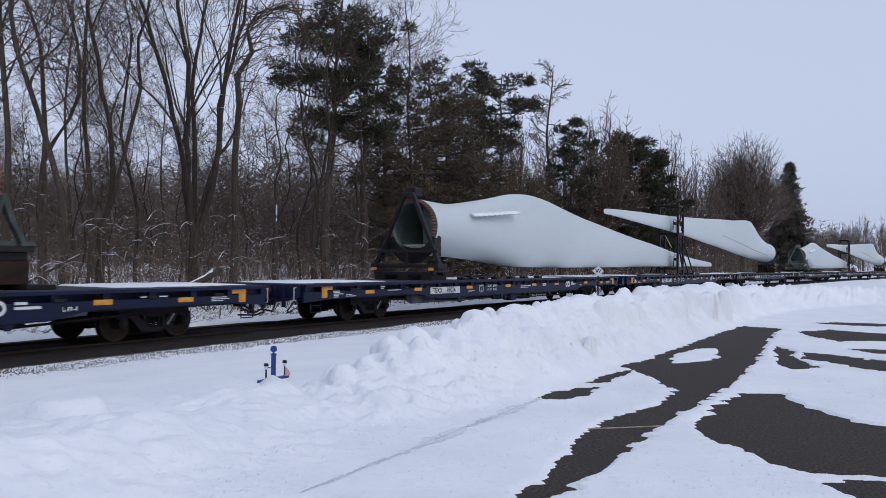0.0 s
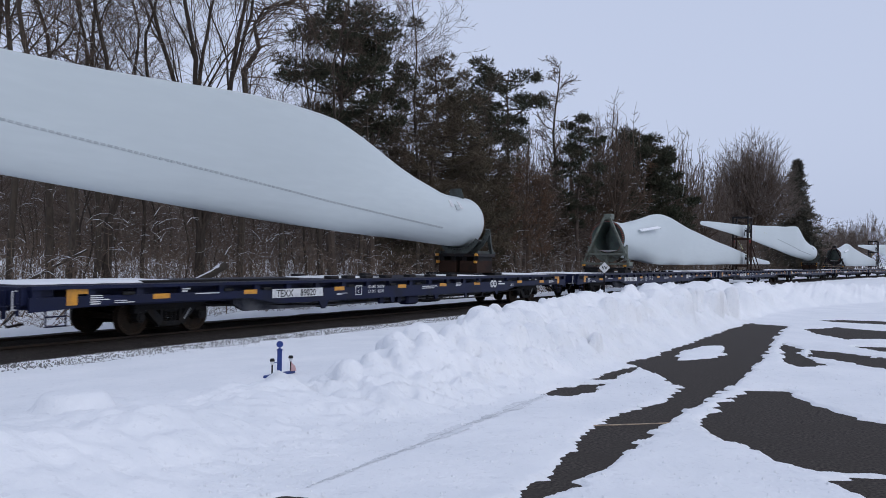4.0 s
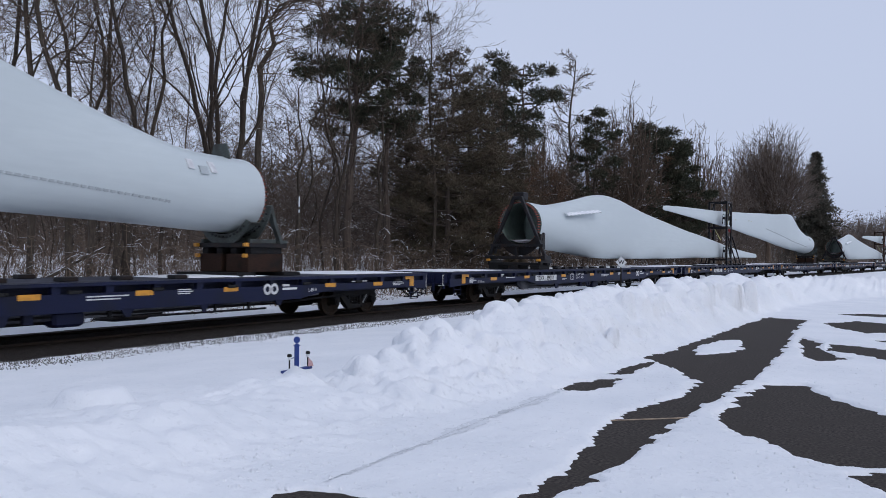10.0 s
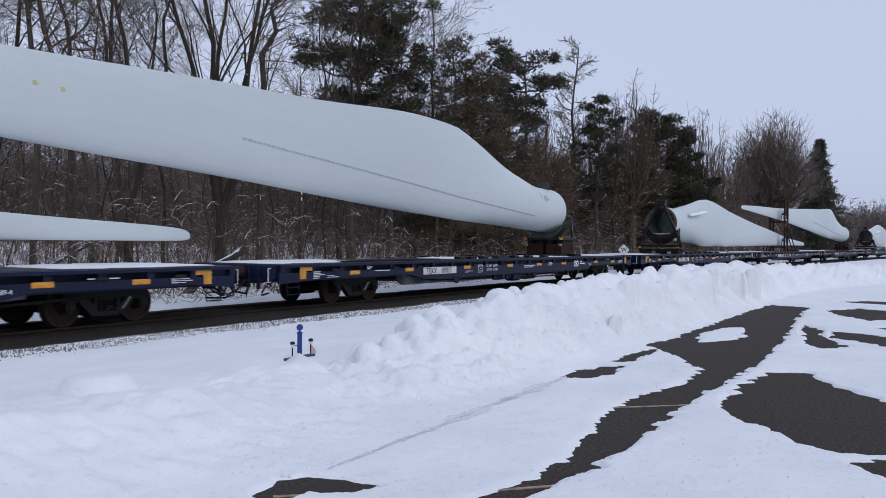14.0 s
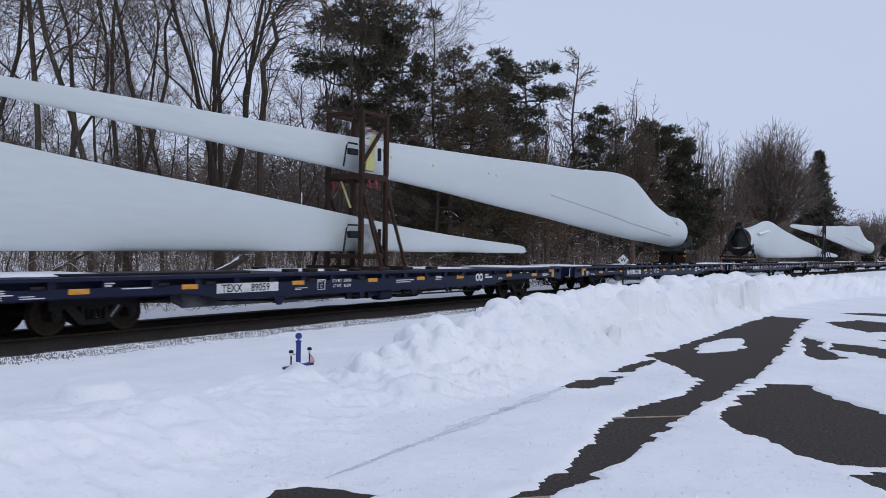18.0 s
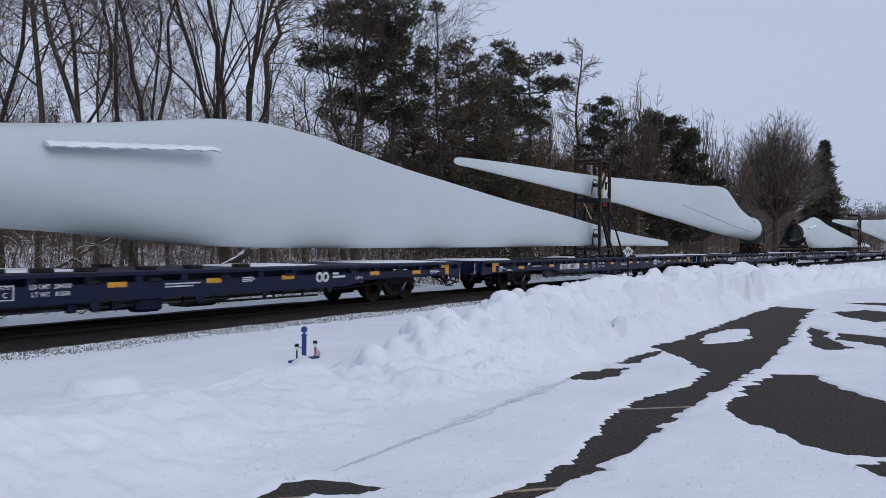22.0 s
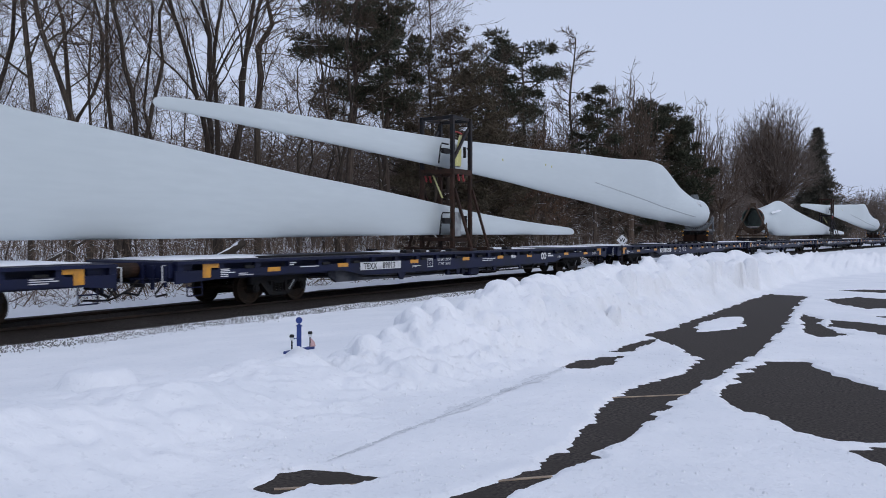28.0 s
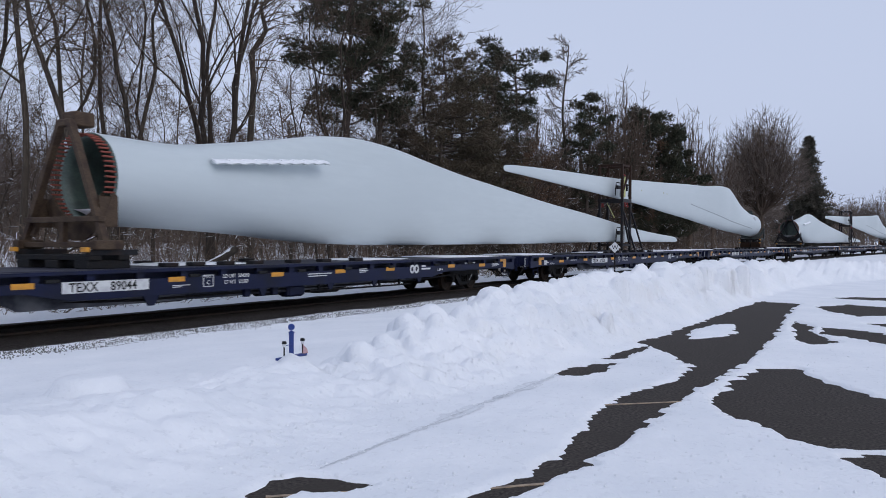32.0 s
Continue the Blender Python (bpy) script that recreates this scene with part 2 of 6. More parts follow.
# ---------------------------------------------------------------- mesh building
class Build:
    """Collects vertices and faces of one mesh."""

    def __init__(self):
        self.v, self.f = [], []

    def add(self, verts, faces):
        k = len(self.v)
        self.v.extend(verts)
        self.f.extend([tuple(i + k for i in f) for f in faces])
        return self

    def box(self, x0, x1, y0, y1, z0, z1, bevel=0.0):
        if bevel <= 0:
            p = [(x, y, z) for x in (x0, x1) for y in (y0, y1) for z in (z0, z1)]
            return self.add(p, [(0, 1, 3, 2), (4, 6, 7, 5), (0, 4, 5, 1), (2, 3, 7, 6), (0, 2, 6, 4), (1, 5, 7, 3)])
        b = bevel
        rings = []
        for z, i in ((z0, b), (z0 + b, 0), (z1 - b, 0), (z1, b)):
            rings.append([(x0 + i, y0 + b + i, z), (x0 + b + i, y0 + i, z), (x1 - b - i, y0 + i, z), (x1 - i, y0 + b + i, z),
                          (x1 - i, y1 - b - i, z), (x1 - b - i, y1 - i, z), (x0 + b + i, y1 - i, z), (x0 + i, y1 - b - i, z)])
        return self.loft(rings, True)

    def loft(self, rings, caps=False):
        n = len(rings[0])
        faces = [(i * n + j, i * n + (j + 1) % n, (i + 1) * n + (j + 1) % n, (i + 1) * n + j) for i in range(len(rings) - 1) for j in range(n)]
        if caps:
            faces += [tuple(range(n - 1, -1, -1)), tuple(range((len(rings) - 1) * n, len(rings) * n))]
        return self.add([p for r in rings for p in r], faces)

    def tube(self, points, radii, sides=6, caps=True):
        """A round bar along a polyline."""
        pts = [Vector(p) for p in points]
        if not hasattr(radii, "__len__"):
            radii = [radii] * len(pts)
        rings = []
        for i, p in enumerate(pts):
            d = (pts[min(i + 1, len(pts) - 1)] - pts[max(i - 1, 0)]).normalized()
            a = d.cross(Vector((0, 0, 1)) if abs(d.z) < 0.9 else Vector((1, 0, 0))).normalized()
            b = d.cross(a)
            rings.append([tuple(p + (a * math.cos(t) + b * math.sin(t)) * radii[i]) for t in (2 * math.pi * k / sides for k in range(sides))])
        return self.loft(rings, caps)

    def beam(self, p, q, w, h, up=(0, 0, 1)):
        """A rectangular bar from p to q, w wide and h deep."""
        p, q = Vector(p), Vector(q)
        d = (q - p).normalized()
        u = Vector(up)
        if abs(d.dot(u)) > 0.95:
            u = Vector((1, 0, 0))
        a = d.cross(u).normalized()
        b = a.cross(d)
        rings = [[tuple(o + a * (sx * w / 2) + b * (sy * h / 2)) for sx, sy in ((-1, -1), (1, -1), (1, 1), (-1, 1))] for o in (p, q)]
        return self.loft(rings, True)

    def disc(self, centre, radius, thick, axis="y", sides=20, inner=0.0):
        """A wheel-like disc or ring about an axis."""
        c = Vector(centre)
        def ring(r, o):
            out = []
            for k in range(sides):
                t = 2 * math.pi * k / sides
                s, u = r * math.cos(t), r * math.sin(t)
                out.append(tuple(c + Vector({"y": (s, o, u), "x": (o, s, u), "z": (s, u, o)}[axis])))
            return out
        h = thick / 2
        if inner:
            return self.loft([ring(inner, -h), ring(radius, -h), ring(radius, h), ring(inner, h), ring(inner, -h)])
        return self.loft([ring(radius, -h), ring(radius, h)], True)

    def mesh(self, name, mat, smooth=False):
        m = bpy.data.meshes.new(name)
        m.from_pydata([tuple(p) for p in self.v], [], self.f)
        m.materials.append(mat)
        if smooth:
            m.shade_smooth()
        m.update()
        return m


def part(name, build, mat, parent, label="", smooth=False):
    """One mesh object under a thing or a part."""
    ob = new(name, build if isinstance(build, bpy.types.Mesh) else build.mesh(name, mat, smooth))
    ob.parent = parent
    return tagged(ob, label)


def thing(name, m, label, category, group="", kind=""):
    ob = new(name)
    ob.empty_display_size = 0.3
    ob.matrix_basis = m
    return tagged(ob, label, category, group, kind)


def solid(name, build, mat, label, category="", group="", kind="", smooth=False):
    return tagged(new(name, build.mesh(name, mat, smooth)), label, category, group, kind)


def text_mesh(words, size, mat):
    c = bpy.data.curves.new("lettering", "FONT")
    c.body, c.size, c.align_x, c.align_y = words, size, "LEFT", "BOTTOM_BASELINE"
    c.resolution_u, c.offset = 2, size * 0.012
    ob = bpy.data.objects.new("lettering", c)
    scene.collection.objects.link(ob)
    dg = bpy.context.evaluated_depsgraph_get()
    me = bpy.data.meshes.new_from_object(ob.evaluated_get(dg))
    bpy.data.objects.remove(ob)
    bpy.data.curves.remove(c)
    me.materials.clear()
    me.materials.append(mat)
    return me


# ---------------------------------------------------------------- plan
TRACK, BEND = 16.02, 1313.0          # the track's distance and its radius of curve
RAIL_TOP = -0.18
CAR = 28.2                           # over the couplers
FIRST = 18.6                         # where the first whole car begins when the clip starts


def on_track(u, o=0.0):
    """Place and heading at u metres along the track, o metres beyond its middle."""
    a = u / BEND
    r = BEND + o
    return r * math.sin(a), TRACK - BEND + r * math.cos(a), -a


def track_pose(u, z=0.0):
    x, y, a = on_track(u)
    return Matrix.Translation((x, y, z)) @ Matrix.Rotation(a, 4, "Z")


def bank_middle(x):
    return 5.25 - (0.012 * (x - 25) ** 2 if x > 25 else 0.0)


def spline(pairs, x):
    for (a, p), (b, q) in zip(pairs, pairs[1:]):
        if x <= b:
            t = max(0.0, (x - a) / (b - a))
            t = t * t * (3 - 2 * t)
            return p + (q - p) * t
    return pairs[-1][1]


# height of the ploughed bank along its length
BANK = ((-12, 0.45), (1, 0.45), (3.0, 0.42), (4.6, 0.32), (5.6, 0.27), (6.7, 0.27), (7.6, 0.48), (8.6, 0.58), (9.4, 0.68), (10.6, 0.80), (13, 0.90), (17, 0.96), (24, 1.0), (32, 0.88), (45, 0.75), (80, 0.45))
# ploughed lumps: x, y, radius, height of the crown
HEAPS = ((7.45, 5.40, 0.22, 0.50), (7.8, 5.32, 0.20, 0.56), (8.15, 5.2, 0.18, 0.60), (8.9, 5.35, 0.36, 0.82), (9.5, 5.2, 0.3, 0.78), (10.6, 5.35, 0.42, 0.96), (11.3, 5.2, 0.36, 0.90), (12.1, 5.4, 0.5, 0.98), (13.2, 5.2, 0.45, 0.98), (14.9, 5.3, 0.6, 1.06),
         (16.0, 5.1, 0.45, 1.0), (17.2, 5.2, 0.5, 0.98), (19.4, 5.3, 0.7, 1.14), (20.4, 5.2, 0.5, 1.08), (22.2, 5.1, 0.6, 1.06), (24.0, 5.2, 0.8, 1.10), (26.5, 5.2, 1.0, 1.13), (29.5, 5.0, 0.8, 1.0), (12.7, 4.7, 0.36, 0.72))


def clods():
    """Each heap is a handful of rounded clods: x, y, radius, top."""
    rng = random.Random(31)
    out = []
    for x, y, r, top in HEAPS:
        out.append((x, y, r * 0.7, top))
        for k in range(6):
            a, d = rng.uniform(0, 6.28), r * rng.uniform(0.5, 1.25)
            out.append((x + d * math.cos(a), y + d * math.sin(a), r * rng.uniform(0.28, 0.6), top - rng.uniform(0.06, 0.30)))
    for k in range(150):
        x = 7.0 + 20 * rng.random() ** 1.4
        y = 4.6 + 0.9 * rng.random()
        out.append((x, y, rng.uniform(0.05, 0.16), spline(BANK, x) * rng.uniform(0.72, 1.02) * max(0.1, 1.0 - 0.75 * (5.35 - y))))
    for k in range(130):
        x = 8.5 + 20 * rng.random() ** 1.2
        y = 4.4 + 0.75 * rng.random()
        r = rng.uniform(0.10, 0.36)
        slope = max(0.0, 1 - (5.25 - y) / 1.5)
        out.append((x, y, r, spline(BANK, x) * slope ** 1.3 + rng.uniform(0.02, 0.13)))
    return out


LUMPS = clods()
# bare asphalt: outlines of the patches on the lot
RIVER = ((23.0, 3.75), (20.8, 3.85), (16.9, 3.83), (14.5, 3.80), (12.9, 3.93), (11.5, 2.95), (10.5, 2.5), (9.6, 2.42), (8.9, 2.56), (7.9, 2.67), (7.0, 2.55), (6.45, 2.44), (5.9, 2.36), (5.2, 2.30), (4.6, 2.42), (3.9, 2.6),
         (3.9, 2.35), (4.65, 2.22), (5.16, 2.14), (5.5, 2.11), (6.16, 2.07), (6.93, 2.09), (8.0, 2.14), (9.76, 2.10), (11.6, 2.05), (14.5, 2.15), (19.9, 2.60), (22.8, 2.75))
POOL_A = ((9.2, 3.88), (9.6, 3.88), (10.1, 3.78), (10.45, 3.50), (10.05, 3.42), (9.7, 3.36), (9.15, 3.56))
POOL_B = ((10.75, 3.7), (11.4, 3.8), (12.4, 3.72), (12.8, 3.6), (11.8, 3.52), (10.95, 3.58))
POOL_C = ((3.8, 3.62), (4.17, 3.72), (4.33, 3.62), (4.40, 3.38), (4.42, 3.12), (4.2, 3.2), (4.1, 3.45), (3.8, 3.45))
WIDE = ((8.65, 1.84), (9.9, 1.84), (11.0, 1.75), (11.2, 1.38), (10.55, 1.10), (9.95, 0.71), (9.44, 0.32), (9.3, -2.5), (9.6, -6), (6.9, -6), (7.3, -1.5), (7.22, 0.24), (7.03, 0.42), (7.0, 0.65), (7.16, 0.92), (7.68, 1.26), (8.02, 1.62))
CORNER = ((6.75, 0.48), (6.95, 0.34), (7.0, 0.15), (6.7, -1.2), (5.6, -1.2), (6.2, 0.1), (6.5, 0.33))
HOOK = ((17.9, 2.25), (16.9, 1.75), (15.9, 1.72), (15.2, 1.5), (14.4, 1.18), (13.9, 1.5), (14.6, 1.8), (15.6, 1.9), (17.2, 2.2))
CROSS = ((16.95, 1.65), (16.8, 1.15), (16.3, 0.55), (16.2, -3), (14.2, -3), (14.5, 0.5), (15.35, 1.1), (15.6, 1.5))
END_A = ((21.2, 3.8), (23.4, 3.75), (23.0, 2.7), (21.6, 3.0))
END_B = ((22.2, 2.25), (23.5, 1.65), (23.0, 0.75), (22.6, -3), (19.8, -3), (20.2, 0.6), (19.7, 1.2), (20.8, 1.9))
END_C = ((25.8, 2.6), (26.8, 1.6), (27.2, -1.5), (25.5, -1.5), (25.2, 1.2))
SPOT = ((18.1, 0.95), (18.4, 0.5), (17.6, -0.6), (17.2, 0.4))
BARE = (RIVER, POOL_A, POOL_B, POOL_C, WIDE, CORNER, HOOK, CROSS, END_A, END_B, END_C, SPOT)
ISLAND = ((13.8, 3.3), (14.5, 2.85), (15.6, 2.9), (16.7, 3.15), (16.2, 3.5), (15.0, 3.65))
SPANS = [(min(p[0] for p in c) - 0.4, max(p[0] for p in c) + 0.4, min(p[1] for p in c) - 0.4, max(p[1] for p in c) + 0.4) for c in BARE]


def inside(outline, x, y):
    """Metres from the outline, positive within it."""
    best, within = 9.0, False
    ax, ay = outline[-1]
    for bx, by in outline:
        dx, dy = bx - ax, by - ay
        t = min(1.0, max(0.0, ((x - ax) * dx + (y - ay) * dy) / (dx * dx + dy * dy)))
        best = min(best, math.hypot(x - ax - dx * t, y - ay - dy * t))
        if (ay > y) != (by > y) and x < ax + (y - ay) * dx / dy:
            within = not within
        ax, ay = bx, by
    return best if within else -best


def bare(x, y):
    g = -1.0
    for c, (x0, x1, y0, y1) in zip(BARE, SPANS):
        if x0 < x < x1 and y0 < y < y1:
            g = max(g, inside(c, x, y))
    return min(g, -inside(ISLAND, x, y)) if g > 0 else g


def n3(x, y, s, k=0.0):
    return noise.noise(Vector((x * s, y * s, k)))


def ground_height(x, y):
    mid = bank_middle(x)
    strip = 0.06 - 0.26 * min(1.0, max(0.0, (y - mid - 2.2) / 5.5))
    ux = BEND * math.atan2(x, y - TRACK + BEND)
    off = math.hypot(x, y - TRACK + BEND) - BEND
    z = strip + 0.03 * n3(x, y, 0.5) + 0.012 * n3(x, y, 2.0)
    if off > 0:
        rise = max(0.0, off - 3.2)
        z = -0.22 + 0.05 * n3(x, y, 0.4) + min(rise * 0.035, 1.6) + 0.3 * min(1, rise / 8) * n3(x, y, 0.12)
    if abs(off) < 2.9:
        z = min(z, -0.36 - 0.25 * max(0.0, 1 - abs(abs(off) - 2.9) / 0.4) if abs(off) < 2.5 else -0.26 - 0.4 * (2.9 - abs(off)))
    # the bank
    d = y - mid
    if -2.2 < d < 3.4 and x < 90:
        h = spline(BANK, x)
        fade = 1.0 if x < 60 else max(0.0, (90 - x) / 30)
        lot_side, far_side = 1.5, 1.5 if x > 7.2 else 1.5 + 1.9 * min(1.0, (7.2 - x) / 1.4)
        t = 1 - abs(d) / (lot_side if d < 0 else far_side)
        if t > 0:
            s = t ** 1.3 if d < 0 else t * t * (3 - 2 * t)
            rough = 0.18 * n3(x, y, 1.0, 3) + 0.16 * abs(n3(x, y, 2.0, 7)) - 0.15 * abs(n3(x, y, 3.4, 11)) + 0.07 * n3(x, y, 5.5, 1) + 0.025 * n3(x, y, 10, 1) + 0.016 * n3(x, y, 17, 5)
            if x < 6.8:
                rough *= 0.40 + 0.2 * max(0.0, x - 5.8)
            z = max(z, fade * (h * s + rough * min(1.0, 2.5 * s)))
        for lx, ly, r, top in LUMPS:
            if abs(x - lx) > r * 1.3 or abs(y - ly) > r * 1.3:
                continue
            q = ((x - lx + 0.22 * r * n3(x, y, 1.6 / r, 21)) ** 2 + (y - ly + 0.22 * r * n3(x, y, 1.6 / r, 33)) ** 2) / (r * r)
            if q < 1.0:
                # a rounded clod that merges into the slope
                w = (1 - q) ** 0.65
                z += max(0.0, top - r + r * w + 0.05 * r * n3(x, y, 3 / r, lx) - z) * min(1.0, 2.2 * w)
        # a flat-topped mound beside the bank
        if x < 6.4:
            m = min(1.0, max(0.0, 1.25 - math.hypot((x - 5.2) / 0.40, (y - 7.0) / 0.40)) / 0.6)
            z = max(z, 0.29 * m * m * (3 - 2 * m) + 0.02 * n3(x, y, 3, 4))
    # the cleared lot
    edge = mid - 1.35
    if y < edge + 0.25 and x < 60:
        w = min(1.0, max(0.0, (edge + 0.25 - y) / 0.3))
        skin = 0.030 + 0.012 * n3(x, y, 0.8, 5) + 0.010 * n3(x, y, 4.0, 2)
        if y > -8 and x < 40:
            # wind-drawn edges: long streaks across the lot
            a, b = -0.30 * x + 0.95 * y, 0.95 * x + 0.30 * y
            torn = max(0.0, n3(x, y, 0.8, 40) + 0.25)
            calm = min(1.0, max(0.25, (x - 3.5) / 4.5))
            g = bare(x, y) + 0.02 + calm * (0.05 * n3(a, b, 1.1, 4) + (0.06 + 0.20 * torn) * n3(a * 0.13, b, 5.0, 8) + (0.05 + 0.18 * torn) * n3(a * 0.11, b, 13, 2) + 0.05 * torn) + 0.025 * n3(x, y, 8, 2) + 0.014 * n3(x, y, 19, 3)
            skin = skin if g < -0.08 else min(skin, 0.03 * max(-1.0, -g / 0.04))
        # a narrow rut along the foot of the bank
        rut = math.exp(-((y - 3.62 - 0.026 * (x - 4.7) + 0.02 * n3(x, y, 0.7)) / 0.06) ** 2) * (1.0 if 4.5 < x < 9.2 else 0.0)
        skin -= 0.002 * rut
        z = z * (1 - w) + skin * w if z > skin else skin
    return z


def steps(*spans):
    out = []
    for a, b, s in spans:
        n = max(1, round((b - a) / s))
        out += [a + (b - a) * i / n for i in range(n)]
    return out + [spans[-1][1]]


def build_ground():
    xs = steps((-900, -200, 100), (-200, -40, 20), (-40, -4, 2.5), (-4, 2.5, 0.5), (2.5, 9, 0.026), (9, 14, 0.04), (14, 22, 0.06), (22, 32, 0.13), (32, 60, 0.5), (60, 140, 2), (140, 400, 10), (400, 1200, 80))
    ys = steps((-900, -200, 100), (-200, -40, 20), (-40, -6, 2), (-6, -1, 0.3), (-1, 4.2, 0.03), (4.2, 6.2, 0.045), (6.2, 7.6, 0.08), (7.6, 13, 0.25), (13, 20, 0.2), (20, 50, 1.0), (50, 200, 10), (200, 1000, 80))
    v = [(x, y, ground_height(x, y)) for x in xs for y in ys]
    m = len(ys)
    f = [(i * m + j, (i + 1) * m + j, (i + 1) * m + j + 1, i * m + j + 1) for i in range(len(xs) - 1) for j in range(m - 1)]
    b = Build()
    b.v, b.f = v, f
    return solid("ground", b, SNOW, "snow-covered ground with a ploughed lumpy bank and thin trodden snow", "ground", kind="structure", smooth=True)


def build_lot():
    b = Build()
    xs = steps((-40, 60, 2.0))
    b.v = [p for x in xs for p in ((x, -40, 0.0), (x, bank_middle(x) - 0.7, 0.0))]
    b.f = [(2 * i, 2 * i + 2, 2 * i + 3, 2 * i + 1) for i in range(len(xs) - 1)]
    return solid("parking_lot", b, ASPHALT, "dark worn asphalt lot, partly bare of snow", "pavement", kind="structure")


def build_slush():
    """A grey, dirty wheel track pressed into the snow along the foot of the bank."""
    def strip(wide, lift, seed, dashes):
        b = Build()
        n = 300
        for i in range(n + 1):
            x = 4.5 + 4.6 * i / n
            mid = 3.62 + 0.026 * (x - 4.7) - 0.02 * n3(x, 3.9, 0.7)
            w = wide * (0.55 + 0.9 * n3(x, seed, 1.7, 4) + 0.6 * n3(x, seed, 6.0, 2)) * min(1.0, 3 * i / n, 5 * (1 - i / n) + 0.3)
            if dashes:
                w *= max(0.0, 0.5 + 2.0 * n3(x, seed, 3.0, 9))
            w = max(0.002, w)
            e, g = wide * 0.3 * n3(x, 1, 16, seed), wide * 0.3 * n3(x, 2, 16, seed)
            b.v += [(x, y, ground_height(x, y) + lift) for y in (mid - w + e, mid, mid + w + g)]
            if i:
                k = 3 * i
                b.f += [(k - 3, k, k + 1, k - 2), (k - 2, k + 1, k + 2, k - 1)]
        return b
    solid("slush_track", strip(0.11, 0.003, 1.0, False), THIN_SLUSH, "pale grey track of packed slush along the snow bank", "slush", kind="structure", smooth=True)
    solid("wheel_mark", strip(0.035, 0.005, 5.0, True), SLUSH, "broken grey line of dirty slush along the snow bank", "slush", kind="structure", smooth=True)


def build_crumbs():
    """Crumbs of snow thrown by the plough over the lot and the foot of the bank."""
    rng = random.Random(52)
    b = Build()
    for k in range(5200):
        if k % 5 < 2:
            x, y = rng.uniform(4, 16), 4.25 + rng.gauss(0, 0.30)
        else:
            x = 4.2 + 9 * rng.random() ** 1.5
            y = rng.uniform(-1.5, 2.1) if k % 5 < 4 else rng.uniform(2.6, 4.2)
        z = ground_height(x, y)
        if z < 0.012:
            continue
        s = 0.004 + 0.018 * rng.random() ** 3
        t = rng.uniform(0, 3)
        c, d = math.cos(t) * s, math.sin(t) * s
        b.add([(x + c, y + d, z - s * 0.3), (x - d, y + c, z - s * 0.3), (x - c, y - d, z - s * 0.3), (x + d, y - c, z - s * 0.3), (x + c * 0.5, y + d * 0.6, z + s * 0.8), (x - c * 0.5, y - d * 0.3, z + s * 0.7)],
              [(0, 1, 4), (1, 5, 4), (1, 2, 5), (2, 3, 5), (3, 4, 5), (3, 0, 4)])
    solid("snow_crumbs", b, SNOW, "small crumbs of snow thrown over the lot", "snow", kind="stuff", smooth=True)


build_ground()
build_lot()
build_slush()
build_crumbs()


# ---------------------------------------------------------------- railway
def sweep(us, section):
    """Rings of a section (offset, height) along the track."""
    b = Build()
    rings = []
    for u in us:
        row = []
        for o, z in section:
            x, y, _ = on_track(u, o)
            row.append((x, y, z))
        rings.append(row)
    return b.loft(rings, True)


NEAR_U = steps((-560, -40, 20), (-40, 60, 2.0), (60, 200, 5), (200, 800, 20))


